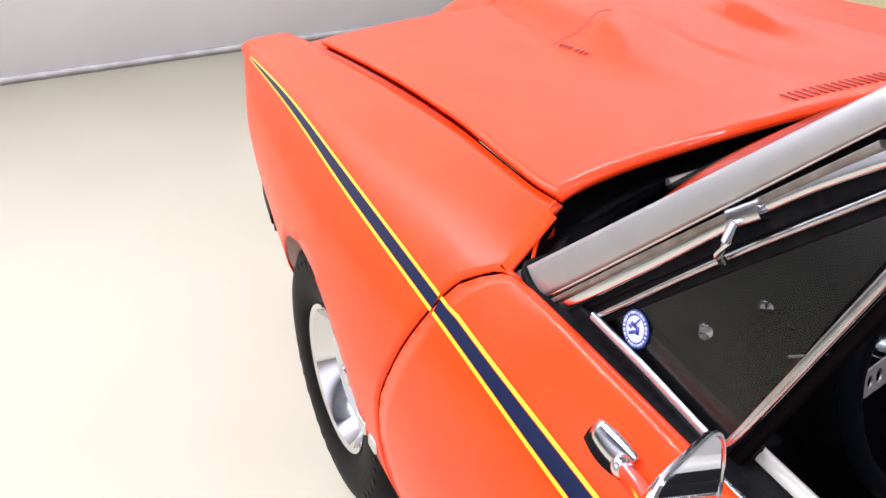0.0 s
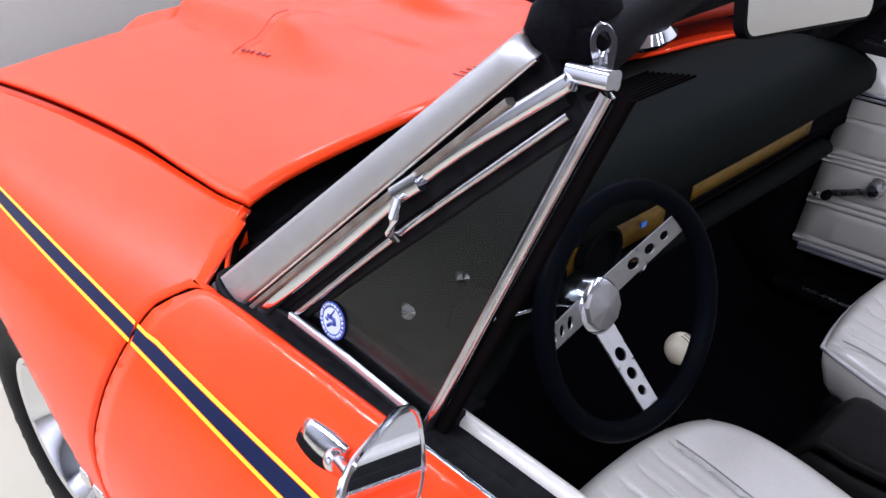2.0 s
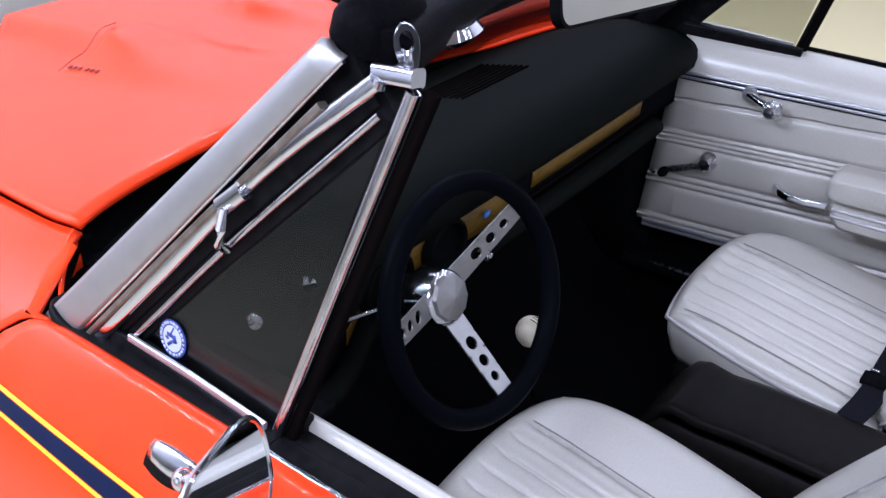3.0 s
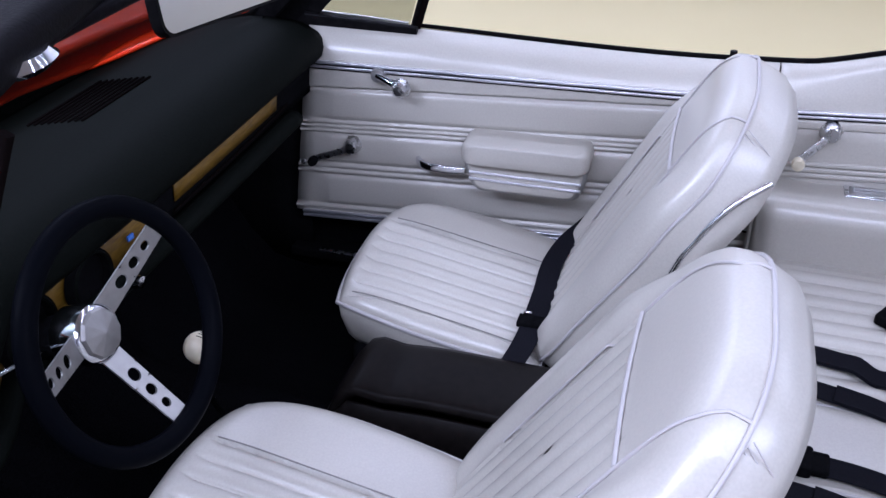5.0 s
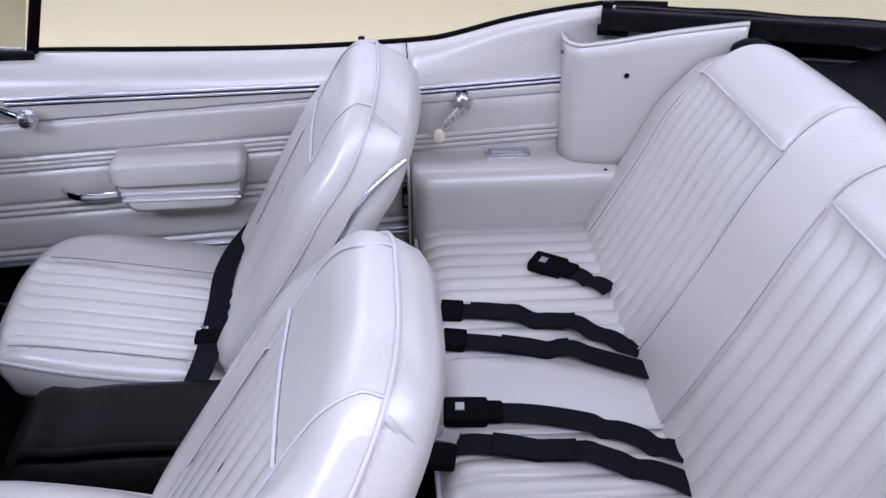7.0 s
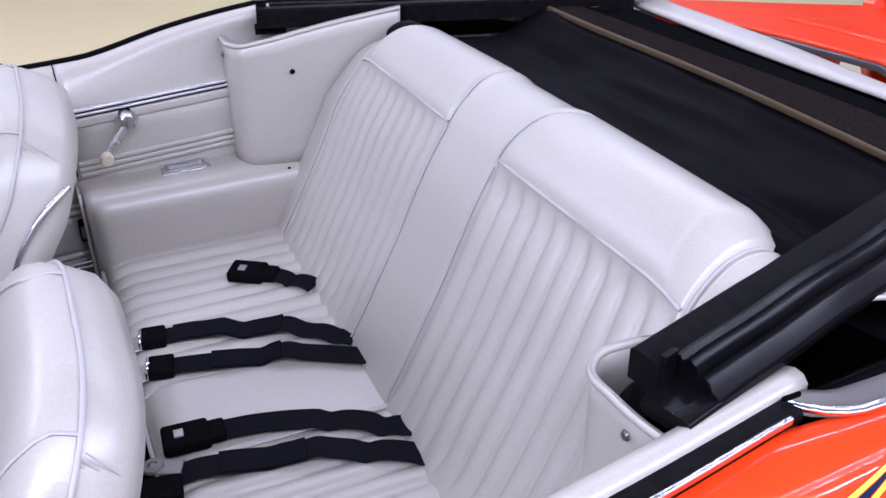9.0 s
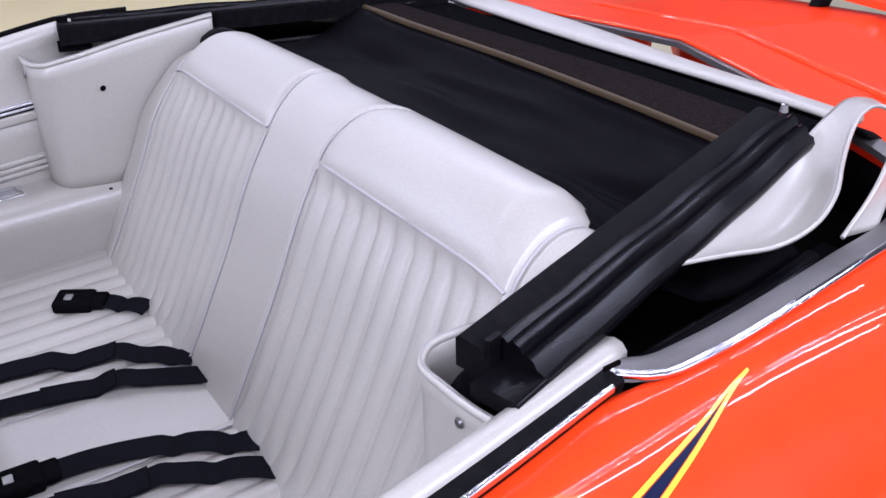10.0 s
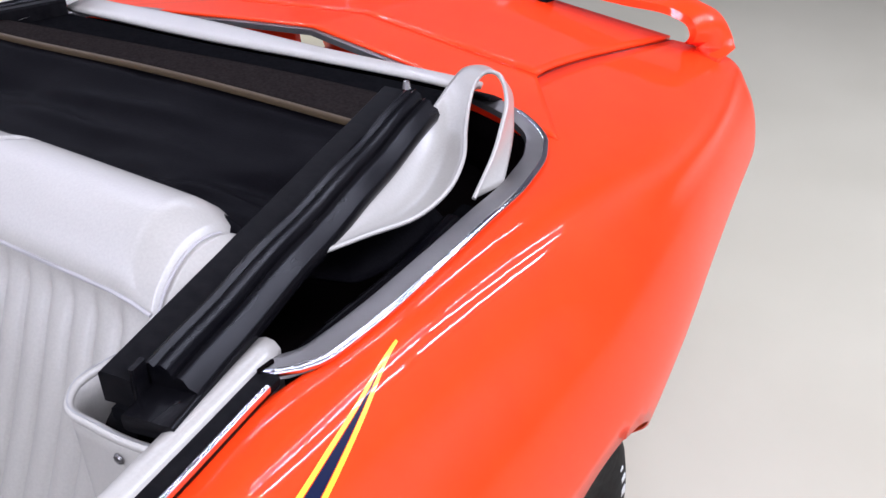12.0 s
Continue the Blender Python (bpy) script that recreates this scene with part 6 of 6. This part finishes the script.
CREASES = ((-0.52, 0.30, -0.20, 0.16, 0.05, 0.016), (-0.50, 0.62, -0.30, 0.36, 0.045, -0.018), (-0.40, 0.10, -0.10, 0.30, 0.06, -0.014), (-0.30, 0.55, 0.30, 0.42, 0.07, 0.012), (0.0, 0.24, 0.48, 0.20, 0.06, -0.012), (-0.55, 0.45, -0.36, 0.80, 0.05, 0.016), (0.10, 0.62, 0.55, 0.70, 0.07, -0.012), (-0.15, 0.75, 0.2, 0.66, 0.05, 0.009))
canvas = []
for x in np.linspace(-0.585, 0.60, 121):
    row = []
    for v in np.linspace(0, 1, 52):
        y = FRONT_Y(x) * (1 - v) + (BOW_Y(x) - 0.01) * v
        z = 1.016 - 0.048 * math.sin(math.pi * min(1, v * 1.1)) ** 0.8 - 0.022 * v + 0.012 * noise.noise(Vector((x * 3.2, v * 2.2, 0.3))) + 0.006 * noise.noise(Vector((x * 8, v * 6.0, 1.3)))
        z += sum(fold(x, v, *c) for c in CREASES)
        row.append((x, y, z - 0.05 * max(0, (abs(x) - 0.5) / 0.1) ** 2 - (0.09 * v * min(1, (-x - 0.50) / 0.04) if x < -0.50 else 0)))
    canvas.append(row)
sheet("canvas", canvas, FABRIC, top, "black canvas in soft folds", 0.006, flip=True)
rolled = [(x, FRONT_Y(x) + 0.004, 1.008 + 0.005 * math.sin(11 * x) - 0.006 * noise.noise(Vector((x * 5, 0, 3))) - 0.03 * max(0, (abs(x) - 0.47) / 0.1) ** 2) for x in np.linspace(-0.57, 0.585, 60)]
tube("canvas_roll", rolled, 0.022, FABRIC, top, "rolled canvas edge", 14)


def strip(name, near, far, x0, x1, z, crown, mat, label, fall=0.0, thick=0.012):
    """A padded strip across the folded top between two edges."""
    rows = [[(x, near(x) * (1 - f) + far(x) * f, z + crown * math.sqrt(max(0, 1 - (2 * f - 1) ** 4)) - fall * f) for f in np.linspace(0, 1, 13)] for x in np.linspace(x0, x1, 44)]
    return sheet(name, rows, mat, top, label, thick, flip=True)


rail("rear_bow", [(x, BOW_Y(x) - 0.003, 1.000) for x in np.linspace(-0.425, 0.62, 30)], rect(0.010, 0.012, 0.003), material("tan_binding", (0.060, 0.037, 0.013), 0.7), top, "tan-edged bow")
strip("felt_pad", lambda x: BOW_Y(x) - 0.007, FELT_Y, -0.420, 0.60, 0.990, 0.014, BROWNBLACK, "brown-black felt pad")
strip("black_binding", FELT_Y, lambda x: WHITE_Y(x) - 0.018, -0.445, 0.56, 0.974, 0.014, BLACK, "black rubber binding")
strip("white_binding", lambda x: WHITE_Y(x) - 0.022, lambda x: REAR_Y(x) - 0.004, -0.470, 0.52, 0.988, 0.009, VINYL, "white vinyl binding", 0.002)
strip("dark_edge", lambda x: REAR_Y(x) - 0.006, lambda x: EDGE_Y(x) - 0.026, -0.48, 0.50, 0.962, 0.010, RUBBER, "dark rubber edge", 0.042)

for s in SIDES:
    arm = empty("side_rail", (0, 0, 0), car, "black folded side rail of the top frame")
    a, b = Vector((s * 0.660, -2.345, 1.016)), Vector((s * 0.466, -3.062, 1.034))
    if s > 0:
        a, b = Vector((0.722, -2.290, 1.020)), Vector((0.530, -3.110, 1.005))
    d = (b - a).normalized()
    n = Vector((d.y, -d.x, 0)) * (1 if s < 0 else -1)
    channel = [(-0.048, -0.026), (-0.010, -0.026), (-0.010, 0.010), (-0.016, 0.0125), (-0.044, 0.0150), (-0.048, 0.011)]
    seal = [(-0.010, -0.030), (0.047, -0.034), (0.051, -0.022), (0.047, -0.012), (0.038, -0.008), (0.034, 0.001), (0.026, 0.004), (0.021, 0.000), (0.017, 0.011), (0.008, 0.016), (0.001, 0.010), (-0.004, 0.015), (-0.010, 0.012)]
    if s > 0:
        channel, seal = ([(-x, z) for x, z in p[::-1]] for p in (channel, seal))
    wave = [(a * (1 - t) + b * t) + Vector((0, 0, 0.002 * math.sin(7 * t) + 0.0015 * math.sin(23 * t))) for t in np.linspace(0, 1, 30)]
    rail("rail_channel", [a, a * 0.5 + b * 0.5, b], channel, RUBBER, arm, "dull black steel channel with a little rust")
    rail("rail_seal", wave[1:], seal, RAILBLACK, arm, "ridged black rubber weatherstrip", None, False, 50)
    across_ = Vector((-d.y, d.x, 0)) * (-1 if s < 0 else 1)
    ends = [a + across_ * 0.020 + d * t + Vector((0, 0, -0.024)) for t in (-0.022, 0.004, 0.030)]
    rail("seal_end", ends, rect(0.062, 0.022, 0.006), RAILBLACK, arm, "moulded rubber end")
    rail("end_tab", [a + across_ * -0.008 + d * 0.012 + Vector((0, 0, z)) for z in (-0.03, 0.024)], rect(0.007, 0.022, 0.002), RAILBLACK, arm, "upright rubber tab", d)
    rail("end_bracket", [a + across_ * 0.004 + d * t + Vector((0, 0, -0.034)) for t in (-0.006, 0.06)], rect(0.080, 0.018, 0.004), BLACK, arm, "black end bracket")
    lathe("rail_bolt", [(0.0, 0.014), (0.005, 0.012), (0.007, 0.0)], STEEL, arm, "", pose(b.x, b.y + 0.01, b.z + 0.02), 10)
    back = -0.022 if s > 0 else 0.045
    box("pivot_block", (0.07, 0.10, 0.07), (s * (0.655 - back), -2.335 - back, 0.885), RUBBER, arm, "dark greasy pivot block", 0.015, (10, 0, 12))
    lathe("pivot_wheel", [(0.0, 0.02), (0.03, 0.018), (0.035, 0.0), (0.03, -0.02)], RUBBER, arm, "", pose(s * (0.650 - back), -2.315 - back, 0.925, 0, 80, 20), 20)
    tube("lower_link", [(s * 0.675, -2.50, 0.915), (s * 0.655, -2.75, 0.905), (s * 0.62, -2.96, 0.895)], 0.020, RAILBLACK, arm, "black lower link", 10)
    rail("second_link", [(s * 0.665, -2.46, 0.885), (s * 0.640, -2.80, 0.875), (s * 0.60, -3.05, 0.865)], rect(0.05, 0.03, 0.008), BLACK, arm)
    for k in range(0 if s > 0 else 6):
        box("rust_flake", (0.016 - 0.002 * k, 0.003, 0.009 + 0.002 * (k % 3)), (-(0.590 + 0.013 * k), -2.3205, 0.930 + 0.010 * (k % 3)), RUST, arm, "", 0.001, (0, 30 * k, 0))
    # white vinyl flap: a tongue beside the rail that loops up and over the well's corner
    flap = empty("boot_flap", (0, 0, 0), car, "white vinyl boot cover flap with a stitched edge")
    edge = ((0.621, -2.668, 1.000), (0.626, -2.752, 0.985), (0.640, -2.839, 0.975), (0.635, -2.925, 0.978), (0.609, -3.003, 0.988), (0.572, -3.065, 1.003), (0.545, -3.115, 1.024), (0.532, -3.153, 1.045), (0.542, -3.172, 1.060), (0.572, -3.168, 1.060), (0.614, -3.119, 1.045), (0.632, -3.075, 1.018), (0.644, -3.032, 0.990), (0.658, -2.959, 0.955))
    away = ((0.612, -2.690, 1.002), (0.585, -2.765, 1.001), (0.560, -2.840, 1.000), (0.533, -2.923, 1.000), (0.512, -2.990, 1.000), (0.498, -3.050, 1.004), (0.482, -3.110, 1.012), (0.468, -3.175, 1.026), (0.474, -3.212, 1.042), (0.512, -3.230, 1.044), (0.574, -3.200, 1.028), (0.606, -3.158, 1.004), (0.632, -3.112, 0.980), (0.664, -3.035, 0.948))
    runs = [[curve(range(14), [p[k] for p in side]) for k in range(3)] for side in (edge, away)]
    rows = []
    for t in np.linspace(0, 13, 66):
        e, w = ([f(t) for f in run] for run in runs)
        sag = 0.034 * math.sin(math.pi * min(1, t / 7.0)) ** 1.5 + 0.001 * math.sin(3.1 * t)
        rows.append([(s * (e[0] * (1 - f) + w[0] * f), e[1] * (1 - f) + w[1] * f, e[2] * (1 - f) + w[2] * f - sag * math.sin(math.pi * f)) for f in np.linspace(0, 1, 9)])
    sheet("flap_skin", rows, VINYL, flap, "white vinyl flap", 0.004, flip=(s > 0))
    tube("flap_hem", [row[0] for row in rows], 0.0036, VINYL, flap, "stitched hem", 8)
    tube("flap_stitching", [Vector(row[0]) * 0.88 + Vector(row[1]) * 0.12 + Vector((0, 0, 0.0028)) for row in rows[4:30]], 0.0008, SATIN, flap, "", 5)
